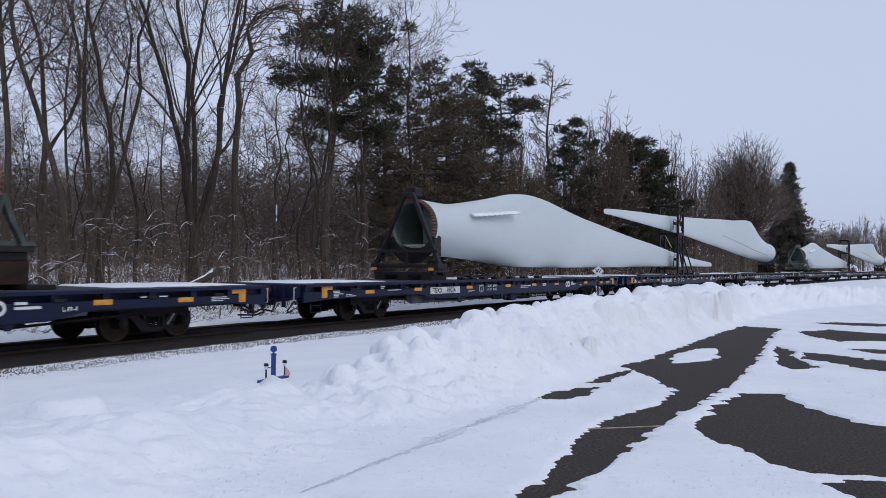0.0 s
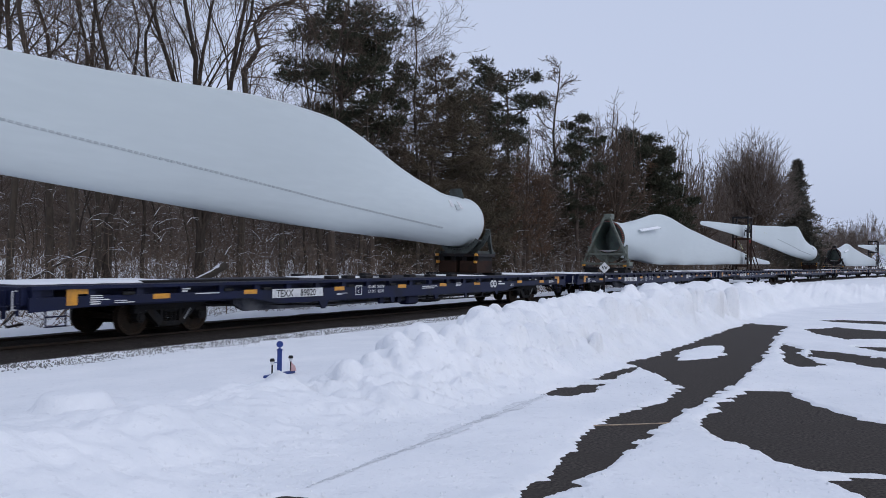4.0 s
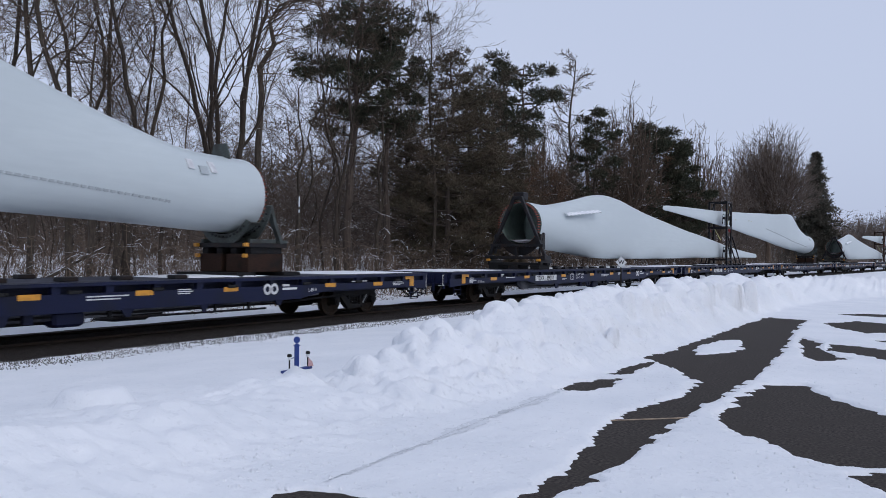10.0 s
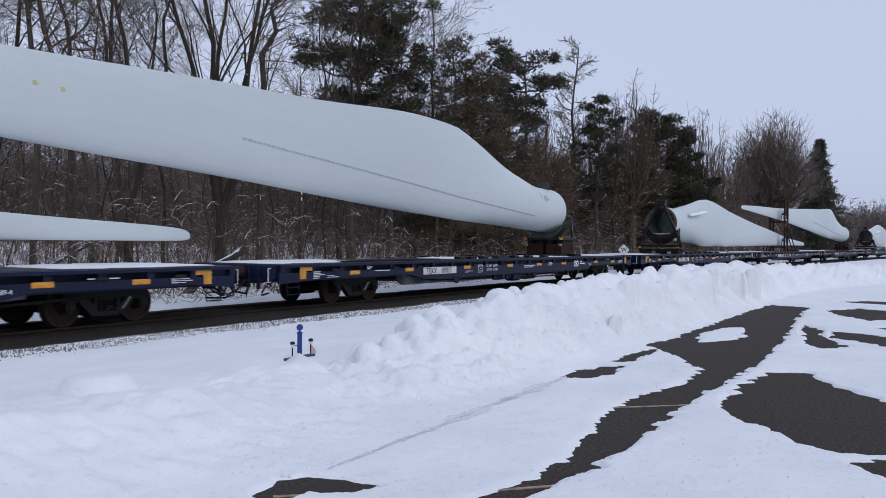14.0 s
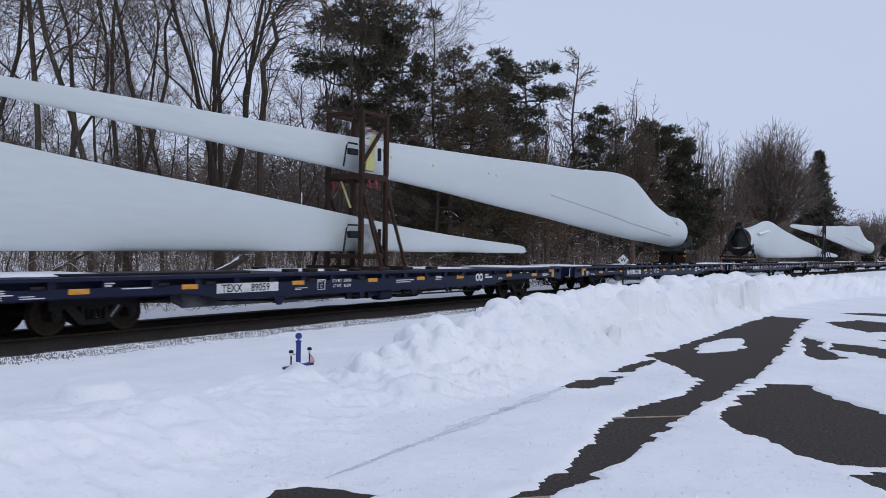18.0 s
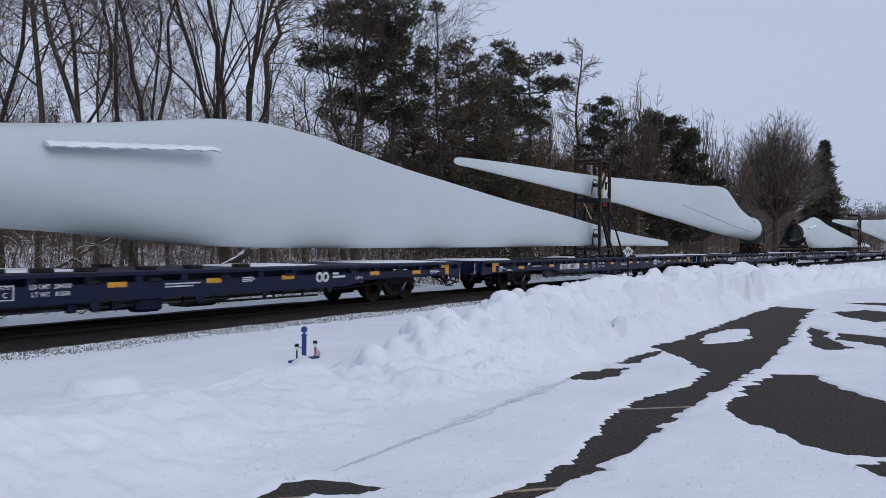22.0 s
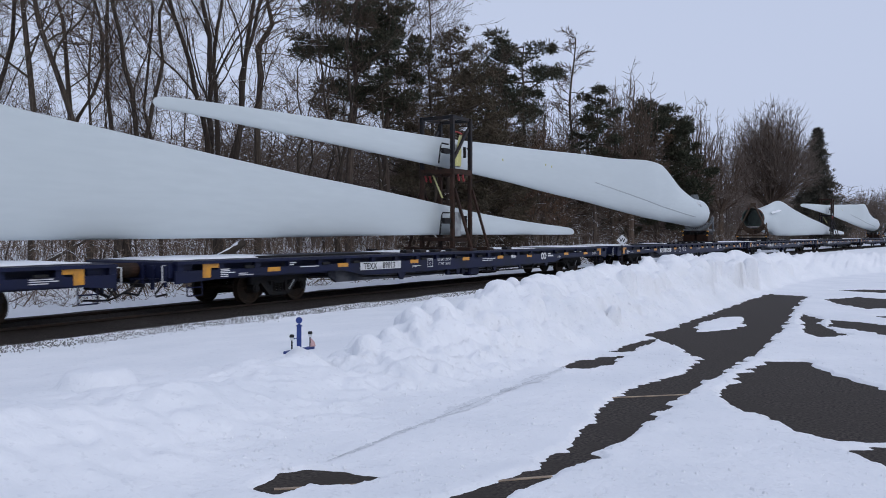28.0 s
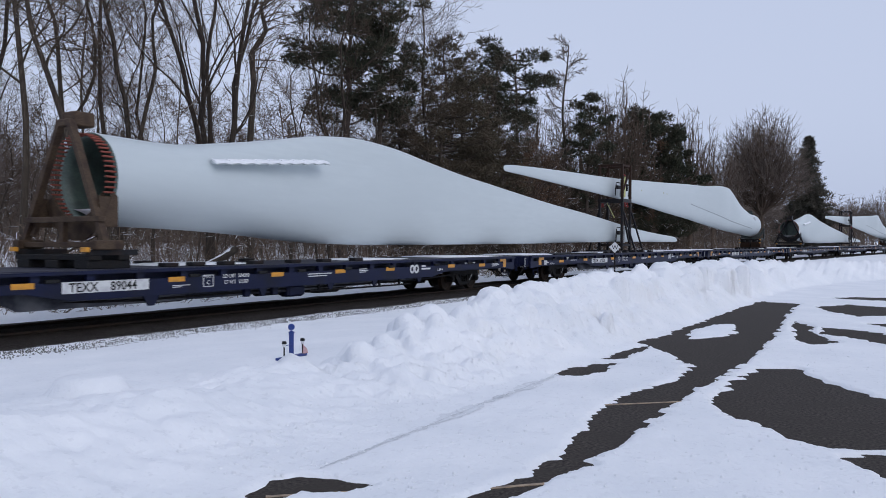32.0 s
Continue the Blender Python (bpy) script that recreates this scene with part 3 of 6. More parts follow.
def build_railway():
    bed = sweep(steps((-560, -40, 20), (-40, 80, 1.0), (80, 800, 20)), ((-2.75, -0.62), (-2.55, -0.30), (-1.95, -0.245), (-1.3, -0.235), (0, -0.24), (1.3, -0.235), (1.9, -0.27), (2.6, -0.55), (2.6, -0.8), (-2.75, -0.8)))
    rng = random.Random(5)
    bed.v = [(x, y + rng.uniform(-0.03, 0.03), z + rng.uniform(-0.015, 0.015)) for x, y, z in bed.v]
    solid("track_bed", bed, BALLAST, "dark wet crushed-stone ballast under the rails", "ballast", kind="structure")
    r = RAIL_TOP
    prof = ((-0.036, r), (0.036, r), (0.038, r - 0.04), (0.010, r - 0.055), (0.010, r - 0.14), (0.07, r - 0.155), (0.07, r - 0.17), (-0.07, r - 0.17), (-0.07, r - 0.155), (-0.010, r - 0.14), (-0.010, r - 0.055), (-0.038, r - 0.04))
    for side in (-0.7535, 0.7535):
        solid("rail", sweep(NEAR_U, [(side + o, z) for o, z in prof]), RAIL, "brown steel running rail spiked to wooden ties", "rail", "rails of the track", kind="structure")
    first = None
    tie = Build().box(-0.115, 0.115, -1.3, 1.3, -0.16, 0.0, 0.012).mesh("tie", TIE)
    for k in range(150):
        u = 2 + 0.5 * k
        x, y, a = on_track(u)
        ob = new("tie", tie)
        ob.matrix_basis = Matrix.Translation((x, y, RAIL_TOP - 0.165 + rng.uniform(-0.008, 0.0))) @ Matrix.Rotation(a + rng.uniform(-0.01, 0.01), 4, "Z")
        if first is None:
            first = tagged(ob, "dark weathered wooden railway tie half sunk in ballast", "railway tie", "ties under the rails", kind="structure")
        else:
            tagged(ob, "dark weathered wooden railway tie half sunk in ballast", "railway tie", "ties under the rails", kind="structure")
    # loose stones poking through the snow along the shoulder
    b = Build()
    for k in range(15000):
        u = 4 + 70 * rng.random() ** 1.3
        o = -2.95 - 1.35 * rng.random() - (0.5 * rng.random() if k % 14 == 0 else 0.0)
        x, y, _ = on_track(u, o)
        s = rng.uniform(0.007, 0.018)
        z = ground_height(x, y) + s * 0.5 if o < -2.75 else -0.27 + rng.uniform(-0.02, 0.02)
        t = rng.uniform(0, 3)
        c, d = math.cos(t) * s, math.sin(t) * s
        b.add([(x + c, y + d, z - s), (x - d, y + c, z - s), (x - c, y - d, z - s), (x + d, y - c, z - s), (x + c * 0.5, y + d * 0.6, z + s * 0.7), (x - c * 0.5, y - d * 0.3, z + s * 0.8)],
              [(0, 1, 4), (1, 5, 4), (1, 2, 5), (2, 3, 5), (3, 4, 5), (3, 0, 4)])
    solid("shoulder_stones", b, STONE, "grey ballast stones poking through thin snow beside the track", "stones", kind="stuff")


build_railway()

# ---------------------------------------------------------------- the train
TOP = 1.20                      # deck above the rail
HALF = CAR / 2
SPEED, GAIN = 16.3254, 0.003223  # the train gathers a little speed


# small surges of the train: seconds, metres gained
SURGE = ((0, 0.30), (1, 0.27), (2, 0.14), (3, 0.10), (6, -0.09), (8, -0.09), (9, 0.29), (10, 0.32), (11, 0.29), (13, 0.26), (14, 0.16), (17, 0.11), (20, 0.11), (24, 0.06), (28, 0.05), (30, 0.06), (31, 0.12), (32, 0.12))


def travel(t):
    return SPEED * t + GAIN * (t - 16) ** 2 + spline(SURGE, t) - 0.30


moving = []                     # (thing, place along the track at the start, height)


def ride(ob, u, z=0.0):
    moving.append((ob, u, z))
    ob.matrix_basis = track_pose(u - travel(0), z)
    return ob


def bogie_mesh():
    b = Build()
    for y in (-0.98, 0.98):
        # arched side frame
        b.box(-0.30, 0.30, y - 0.07, y + 0.07, 0.18, 0.30, 0.02)
        b.beam((-0.28, y, 0.26), (-0.66, y, 0.64), 0.16, 0.19)
        b.beam((0.28, y, 0.26), (0.66, y, 0.64), 0.16, 0.19)
        b.box(-1.04, 1.04, y - 0.085, y + 0.085, 0.56, 0.74, 0.03)
        for x in (-0.89, 0.89):
            b.box(x - 0.17, x + 0.17, y - 0.10, y + 0.08, 0.50, 0.62, 0.02)
        b.box(-0.31, -0.24, y - 0.07, y + 0.07, 0.25, 0.62)
        b.box(0.24, 0.31, y - 0.07, y + 0.07, 0.25, 0.62)
    b.box(-0.22, 0.22, -1.05, 1.05, 0.50, 0.70, 0.03)
    b.box(-0.45, 0.45, -0.4, 0.4, 0.66, 0.80)
    for x in (-0.36, 0.36):
        b.box(x - 0.05, x + 0.05, -0.8, 0.8, 0.36, 0.44)
    return b


def wheel_build():
    b = Build()
    s = 28
    def ring(r, o):
        return [(r * math.cos(2 * math.pi * k / s), o, r * math.sin(2 * math.pi * k / s)) for k in range(s)]
    b.loft([ring(0.06, -0.11), ring(0.13, -0.11), ring(0.15, -0.04), ring(0.33, -0.03), ring(0.355, -0.065), ring(0.415, -0.065), ring(0.42, 0.045), ring(0.445, 0.065), ring(0.43, 0.075), ring(0.34, 0.07), ring(0.33, 0.03), ring(0.12, 0.04), ring(0.10, 0.09), ring(0.04, 0.09)], True)
    return b


def bearing_build():
    b = Build()
    b.disc((0, 0, 0), 0.115, 0.22, "y", 14)
    b.disc((0, -0.12, 0), 0.07, 0.05, "y", 8)
    return b


WHEEL_MESH = wheel_build().mesh("wheel", WHEEL)
BEARING_MESH = bearing_build().mesh("bearing", IRON)
SPRING_MESH = None


def spring_build():
    b = Build()
    for x in (-0.14, 0.0, 0.14):
        pts = [(x + 0.055 * math.cos(a), 0.055 * math.sin(a), 0.27 + 0.23 * i / 40) for i, a in ((i, i * 0.8) for i in range(41))]
        b.tube(pts, 0.016, 4)
    return b


def side_sill(y, out):
    """One side of the frame: a fish-bellied girder with an upper lip and stake pockets."""
    b = Build()
    xs = (-13.8, -11.95, -7.9, -6.9, 6.6, 7.6, 11.6, 12.8)
    low = (0.68, 0.78, 0.78, 0.60, 0.60, 0.78, 0.78, 0.68)
    web = TOP - 0.235
    rings = []
    for x, z in zip(xs, low):
        rings.append([(x, y, z), (x, y + out * 0.06, z), (x, y + out * 0.06, web), (x, y, web)])
    if out < 0:
        rings = [r[::-1] for r in rings]
    b.loft(rings, True)
    b.box(-13.8, 12.8, min(y - out * 0.02, y + out * 0.13), max(y - out * 0.02, y + out * 0.13), TOP - 0.085, TOP - 0.015)
    b.box(-13.8, 12.8, min(y - out * 0.30, y - out * 0.25), max(y - out * 0.30, y - out * 0.25), 0.72, TOP - 0.065)
    for i in range(23):
        x = -13.65 + i * 1.2
        b.box(x - 0.09, x + 0.09, min(y - out * 0.06, y + out * 0.052), max(y - out * 0.06, y + out * 0.052), web - 0.01, TOP - 0.08)
    return b


def belly_girder(y):
    """Dark lower girder set in behind the side sill."""
    b = Build()
    rings = []
    for o, z in ((5.9, 0.62), (6.3, 0.43), (9.0, 0.43), (14.0, 0.44), (19.4, 0.50), (21.8, 0.66)):
        x = o - HALF
        rings.append([(x, y - 0.05, z), (x, y - 0.05, 0.80), (x, y + 0.05, 0.80), (x, y + 0.05, z)])
    return b.loft(rings, True)


def label_bars(b, x, z, widths, h=0.035, gap=0.055, y=0.0):
    for i, w in enumerate(widths):
        b.box(x, x + w, y - 0.002, y + 0.002, z - i * gap - h, z - i * gap)
    return b


CAR_LABEL = "dark navy-blue flatcar with amber reflectors, snow-dusted deck and white lettering"


def build_flatcar():
    """The car's length runs along x, with its middle over the origin on the rail."""
    end_at = {-1: -13.85, 1: 12.85}
    car = thing("flatcar", Matrix(), CAR_LABEL, "railway wagon", "flatcars of the train")
    yn = -1.5
    part("deck", Build().box(-13.85, 12.85, -1.44, 1.44, TOP - 0.06, TOP, 0.01), DECK, car, "snow-dusted steel deck")
    part("side_sill", side_sill(yn, -1), NAVY, car)
    part("side_sill", side_sill(-yn, 1), NAVY, car)
    part("centre_sill", Build().box(-13.9, 12.9, -0.32, 0.32, 0.66, TOP - 0.06, 0.02), NAVY, car)
    tray = Build()
    tray.box(-6.6, 6.6, -0.9, 0.9, 0.50, 0.62, 0.03)
    part("belly_plate", tray, NAVY, car)
    for y in (-1.22, 1.22):
        part("belly_girder", belly_girder(y), FROSTED, car, "frosted lower girder")
    for o, w, d in ((9.15, 0.22, 0.22), (12.6, 0.14, 0.20), (15.3, 0.16, 0.16), (17.4, 0.12, 0.18), (19.9, 0.14, 0.14)):
        g = Build().loft([[(-w, y, 0.0), (w, y, 0.0), (w * 0.35, y, -d), (-w * 0.35, y, -d)] for y in (-0.02, 0.02)], True)
        q = part("gusset", g, NAVY, car)
        q.location = (o - HALF, yn - 0.02, 0.605 if o < 20.9 else 0.78)
    for o, r in ((10.0, 0.14), (13.4, 0.17), (16.2, 0.12)):
        q = part("air_tank", Build().tube([(-0.5, 0, 0), (-0.46, 0, 0), (0.46, 0, 0), (0.5, 0, 0)], [r * 0.6, r, r, r * 0.6], 12), INK, car)
        q.location = (o - HALF, -0.95, 0.52)
    part("valve_box", Build().box(13.75 - HALF, 14.45 - HALF, -1.36, -0.95, 0.30, 0.62, 0.06), NAVY, car)
    for o in (13.2, 12.2):
        part("hanger", Build().box(o - 0.10 - HALF, o + 0.10 - HALF, -1.40, -1.30, 0.40, 0.62, 0.01), NAVY, car)
    for o in (15.0, 15.5, 17.9, 19.0):
        part("hanger", Build().box(o - 0.03 - HALF, o + 0.03 - HALF, -1.38, -1.32, 0.38, 0.62, 0.006), BLACK, car)
    part("brake_rod", Build().tube([(14.6 - HALF, -1.36, 0.42), (19.6 - HALF, -1.36, 0.40)], 0.028, 6), BLACK, car)
    winch = Build().box(-0.12, 0.12, -0.05, 0.01, -0.035, 0.035, 0.01)
    winch.disc((0.15, -0.02, 0), 0.035, 0.05, "x", 8)
    winch_mesh = winch.mesh("tie_down", INK)
    for o in (2.5, 5.4, 6.75, 10.3, 12.5, 14.0, 16.0, 18.2, 20.9, 23.2, 25.2):
        ob = part("tie_down", winch_mesh, None, car)
        ob.location = (o - HALF, yn - 0.065, TOP - 0.20)
    shoe = Build().box(-0.2, 0.2, -0.13, 0.13, 0.0, 0.09, 0.015).mesh("deck_shoe", BLACK)
    for o, y in ((9.9, -1.2), (10.7, -1.2), (11.7, -1.15), (12.6, -1.25), (14.1, -1.2), (15.4, -1.2), (16.9, -1.2), (11.0, 1.0), (14.6, 1.0)):
        ob = part("deck_shoe", shoe, None, car)
        ob.location = (o - HALF, y, TOP + 0.002)
    # running gear
    spring_mesh = spring_build().mesh("spring", IRON)
    frame_mesh = bogie_mesh().mesh("bogie", IRON)
    for x in (-9.95, 9.65):
        bogie = part("bogie", frame_mesh, None, car, "black cast bogie with coil springs")
        bogie.location = (x, 0, 0)
        for wx in (-0.89, 0.89):
            for wy in (-1, 1):
                w = part("wheel", WHEEL_MESH, None, bogie)
                w.matrix_basis = pose(wx, wy * 0.77, 0.42, 0, 0, 0 if wy < 0 else 180)
                q = part("bearing", BEARING_MESH, None, bogie)
                q.matrix_basis = pose(wx, wy * 0.99, 0.42, 0, 0, 0 if wy < 0 else 180)
            part("axle", Build().tube([(wx, -0.9, 0.42), (wx, 0.9, 0.42)], 0.075, 8), WHEEL, bogie)
        for y in (-0.98, 0.98):
            s = part("spring", spring_mesh, None, bogie)
            s.location = (0, y, 0.02)
        tag = Build()
        for k in range(7):
            tag.box(-0.16 + 0.046 * k, -0.13 + 0.046 * k, -0.002, 0.002, -0.03, 0.02)
        plate = part("marking", tag, PAD, bogie)
        plate.matrix_basis = pose(0.47, -1.065, 0.46, 0, -49, 0)
    # ends
    for s in (-1, 1):
        box = Build().box(-0.34, 0.34, -1.44, 1.44, 0.80, TOP - 0.02, 0.02)
        end = part("end_beam", box, NAVY, car)
        end.location = (end_at[s] - s * 0.3, 0, 0)
        cb = Build()
        cb.box(-0.05 if s > 0 else -0.74, 0.74 if s > 0 else 0.05, -0.11, 0.11, 0.70, 0.92, 0.03)
        cb.box(0.50 if s > 0 else -0.72, 0.72 if s > 0 else -0.50, -0.20, 0.20, 0.66, 0.96, 0.05)
        c = part("coupler", cb, RUST if s > 0 else IRON, car, "rust-brown knuckle coupler")
        c.location = (end_at[s] + s * 0.05, 0, 0)
        drum = Build().tube([(-0.04 * s, 0, 0.98), (0.62 * s, 0, 0.98)], 0.17, 14)
        q = part("draft_cushion", drum, RUST, car, "rust-brown cushioning cylinder")
        q.location = (end_at[s] + s * 0.05, -0.30, 0)
        hb, hc = Build(), Build()
        hb.tube([(0, -0.45, 0.78), (s * 0.25, -0.45, 0.55), (s * 0.6, -0.42, 0.40), (s * 0.75, -0.40, 0.55), (s * 0.8, -0.38, 0.72)], 0.028, 6)
        hc.tube([(0, -1.3, 0.72), (s * 0.2, -1.25, 0.48), (s * 0.05, -1.1, 0.40), (-s * 0.4, -0.9, 0.42)], 0.025, 6)
        for hose in (hb, hc):
            h = part("air_hose", hose, BLACK, car)
            h.location = (end_at[s] + s * 0.05, 0, 0)
        for y, z0, z1, w in ((-1.38, 0.62, 1.14, 0.03), (-0.95, 0.55, 1.10, 0.05), (-0.62, 0.60, 1.12, 0.04)):
            q = part("end_post", Build().box(s * 0.36 - 0.03, s * 0.36 + 0.03, y - w, y + w, z0, z1, 0.008), NAVY, car)
            q.location = (end_at[s] - s * 0.28, 0, 0)
        q = part("grab_rail", Build().tube([(0, -1.40, 1.10), (s * 0.10, -1.42, 1.10), (s * 0.10, -1.42, 0.74), (0, -1.40, 0.74)], 0.014, 5), WHITE, car, "pale grab rail")
        q.location = (end_at[s] + s * 0.1, 0, 0)
        q = part("brake_hose_rack", Build().box(-0.05, 0.05, -0.7, -0.3, 0.60, 0.68, 0.01).tube([(0, -0.7, 0.62), (s * 0.2, -0.8, 0.44), (s * 0.42, -0.6, 0.50)], 0.03, 6), IRON, car)
        q.location = (end_at[s] + s * 0.15, 0, 0)
        st = Build()
        for x in (-0.22, 0.22):
            st.tube([(x, -1.47, 0.80), (x, -1.50, 0.38)], 0.016, 5)
        for z in (0.39, 0.58):
            st.tube([(-0.22, -1.49, z), (0.22, -1.49, z)], 0.016, 5)
        q = part("step", st, NAVY, car)
        q.location = (end_at[s] - s * 0.65, 0, 0)
        lever = Build().tube([(0, -1.45, 0.86), (s * 0.12, -1.3, 0.80), (s * 0.12, -0.3, 0.78), (0, 0.0, 0.92)], 0.015, 5)
        q = part("uncoupling_lever", lever, NAVY, car)
        q.location = (end_at[s] + s * 0.1, 0, 0)
    gear = Build()
    gear.box(-0.5, 0.5, -0.35, 0.35, -0.2, 0.12, 0.06)
    g = part("brake_cylinder", gear, IRON, car)
    g.location = (1.6, -0.85, 0.52)
    pipe = Build().tube([(-9, -1.2, 0.62), (-5, -1.28, 0.5), (0, -1.25, 0.52), (6, -1.28, 0.5), (9, -1.2, 0.62)], 0.03, 6)
    part("brake_pipe", pipe, IRON, car)
    # reflectors and lettering on the near side
    yf = yn - 0.064
    amber = Build().box(-0.23, 0.23, -0.003, 0.003, -0.055, 0.055).mesh("reflector", AMBER)
    for o in (3.42, 6.2, 9.82, 13.1, 15.7, 18.2, 21.95, 24.2):
        q = part("reflector", amber, None, car)
        q.location = (o - HALF, yf, 0.93 if 5 < o < 22 else 0.91)
    for s, o in ((1, 1.2), (-1, 26.05)):
        b = Build().box(-0.12, 0.12, -0.003, 0.003, -0.30, 0.02)
        b.box(0.125 * s if s > 0 else -0.36, 0.36 if s > 0 else -0.125, -0.003, 0.003, -0.08, 0.02)
        q = part("reflector", b, AMBER, car, "large amber corner reflector")
        q.location = (o - HALF, yf, 1.09)
    plate = part("number_panel", Build().box(-1.03, 1.03, -0.003, 0.003, -0.115, 0.115), WHITE, car, "white panel for the car's number")
    plate.location = (8.03 - HALF, yf, 0.86)
    bars = Build()
    label_bars(bars, 1.62 - HALF, 0.98, (0.28, 0.30, 0.46, 0.24, 0.24), 0.022, 0.042, yf)
    label_bars(bars, 2.2 - HALF, 0.86, (0.3, 0.5), 0.02, 0.04, yf)
    label_bars(bars, 4.0 - HALF, 1.07, (0.24, 0.16), 0.03, 0.05, yf)
    label_bars(bars, 4.4 - HALF, 0.95, (0.75,), 0.025, 0.05, yf)
    label_bars(bars, 9.7 - HALF, 0.80, (0.5, 0.25), 0.018, 0.035, yf)
    label_bars(bars, 14.3 - HALF, 0.91, (1.0, 0.8), 0.028, 0.06, yf)
    label_bars(bars, 16.6 - HALF, 0.98, (0.36, 0.42, 0.34), 0.024, 0.045, yf)
    label_bars(bars, 20.0 - HALF, 1.0, (0.26, 0.55), 0.055, 0.09, yf)
    label_bars(bars, 22.9 - HALF, 1.02, (0.75,), 0.025, 0.05, yf)
    label_bars(bars, 25.0 - HALF, 0.95, (0.5, 0.6, 0.4), 0.022, 0.042, yf)
    part("lettering", bars, WHITE, car)["kind"] = "stuff"
    ends = Build()
    for k, (y, z, w) in enumerate(((-1.30, 1.06, 0.55), (-1.33, 0.97, 0.62), (-1.33, 0.92, 0.60), (-1.33, 0.87, 0.62), (-1.33, 0.82, 0.55), (-1.36, 0.74, 0.25))):
        ends.box(-0.002, 0.002, y, y + w, z - 0.028, z)
    q = part("lettering", ends, WHITE, car)
    q["kind"] = "stuff"
    q.location = (end_at[-1] - 0.006, 0, 0)
    q = part("reflector", Build().box(-0.003, 0.003, -0.05, 0.05, -0.07, 0.07), AMBER, car, "small amber end reflector")
    q.location = (end_at[-1] - 0.008, -1.38, 1.08)
    mark = Build()
    mark.box(-0.16, 0.16, -0.002, 0.002, 0.12, 0.14)
    mark.box(-0.16, 0.16, -0.002, 0.002, -0.14, -0.12)
    mark.box(-0.16, -0.14, -0.002, 0.002, -0.12, 0.12)
    mark.box(0.14, 0.16, -0.002, 0.002, -0.12, 0.12)
    q = part("plate_mark", mark, WHITE, car)
    q.location = (10.75 - HALF, yf, 0.86)
    for words, o, z, size in (("PLATE", 10.63, 0.925, 0.07), ("C", 10.69, 0.775, 0.14), ("LD LMT  204500", 11.2, 0.91, 0.125), ("LT WT   81500", 11.24, 0.765, 0.125), ("L-89-4", 21.0, 0.78, 0.13)):
        q = part("lettering", text_mesh(words, size, WHITE), None, car)
        q["kind"] = "stuff"
        q.matrix_basis = pose(o - HALF, yf - 0.010, z, 90)
    logo = Build()
    for x in (-0.125, 0.125):
        logo.disc((x, 0, 0), 0.142, 0.004, "y", 20, 0.072)
    logo.box(-0.07, 0.07, -0.002, 0.002, -0.022, 0.022)
    q = part("emblem", logo, WHITE, car, "white pair of linked rings")
    q.location = (19.57 - HALF, yf, 0.89)
    rng = random.Random(9)
    for x0, x1, y0, y1 in ((-13.7, -9.0, -1.4, 1.3), (8.6, 12.7, -1.42, 1.3), (-4, -1.0, -1.2, 1.0), (3.0, 6.0, -1.35, 0.8)):
        n = 16
        rings = []
        snow = Build()
        for i in range(n + 1):
            t = i / n
            e = math.sin(math.pi * t) ** 0.35 if 0 < t < 1 else 0.0
            a, c = y0 + rng.uniform(0, 0.3) + 0.3 * (1 - e), y1 - rng.uniform(0, 0.4)
            x = x0 + (x1 - x0) * t
            h = TOP + 0.004 + 0.03 * e
            rings.append([(x, a, TOP + 0.003), (x, a + 0.1, h), (x, c - 0.1, h + 0.01), (x, c, TOP + 0.003)])
        snow.loft([r[::-1] for r in rings], True)
        part("deck_snow", snow, SNOW, car, "thin patch of snow on the deck", True)
    return car


PLATES = ("89026", "89000", "89020", "89037", "89045", "89031", "89018", "89012", "89033", "89065", "89059", "89068", "89014", "89015", "89027", "89029", "89013", "89010", "89044")


PLANK = Build().box(3.2 - HALF, 8.3 - HALF, -1.36, -1.05, TOP + 0.002, TOP + 0.05, 0.01).mesh("wear_plank", IRON)


def build_cars():
    proto = build_flatcar()
    texts = {}
    cars = [proto] + [copy_thing(proto, Matrix()) for n in range(-2, 26)]
    for n, car in zip(range(-3, 26), cars):
        ride(car, FIRST + CAR * n + HALF, RAIL_TOP)
        number = PLATES[n % len(PLATES)]
        if number not in texts:
            texts[number] = text_mesh("TEXX    " + number, 0.262, INK)
        q = part("car_number", texts[number], None, car)
        q["kind"] = "stuff"
        q.matrix_basis = pose(7.14 - HALF, -1.574, 0.770, 90)
        if n % 3:
            part("wear_plank", PLANK, None, car, "black steel strip on the deck")


BLADE_TAB = two_scale("grey_plastic", (0.38, 0.415, 0.43), (0.43, 0.465, 0.48), (0.35, 0.385, 0.40), 0.6, fine=20, bump=0)

# span from the root, top and bottom edge, thickness
LOW = ((0, 4.03, 1.95, 2.1), (1.95, 3.98, 1.90, 2.06), (4, 4.2, 1.80, 1.95), (6, 4.5, 1.64, 1.7), (8, 4.82, 1.53, 1.4), (9.8, 4.93, 1.49, 1.15), (11.8, 4.82, 1.48, 0.98), (13.8, 4.56, 1.48, 0.86), (16.5, 4.22, 1.49, 0.75),
       (19, 3.98, 1.50, 0.66), (25, 3.42, 1.53, 0.50), (29, 3.12, 1.57, 0.42), (33, 2.77, 1.59, 0.34), (36.5, 2.46, 1.60, 0.27), (42, 2.12, 1.60, 0.17), (44.6, 2.00, 1.60, 0.11), (45.7, 1.93, 1.60, 0.08), (46.05, 1.87, 1.62, 0.06), (46.2, 1.79, 1.67, 0.03))
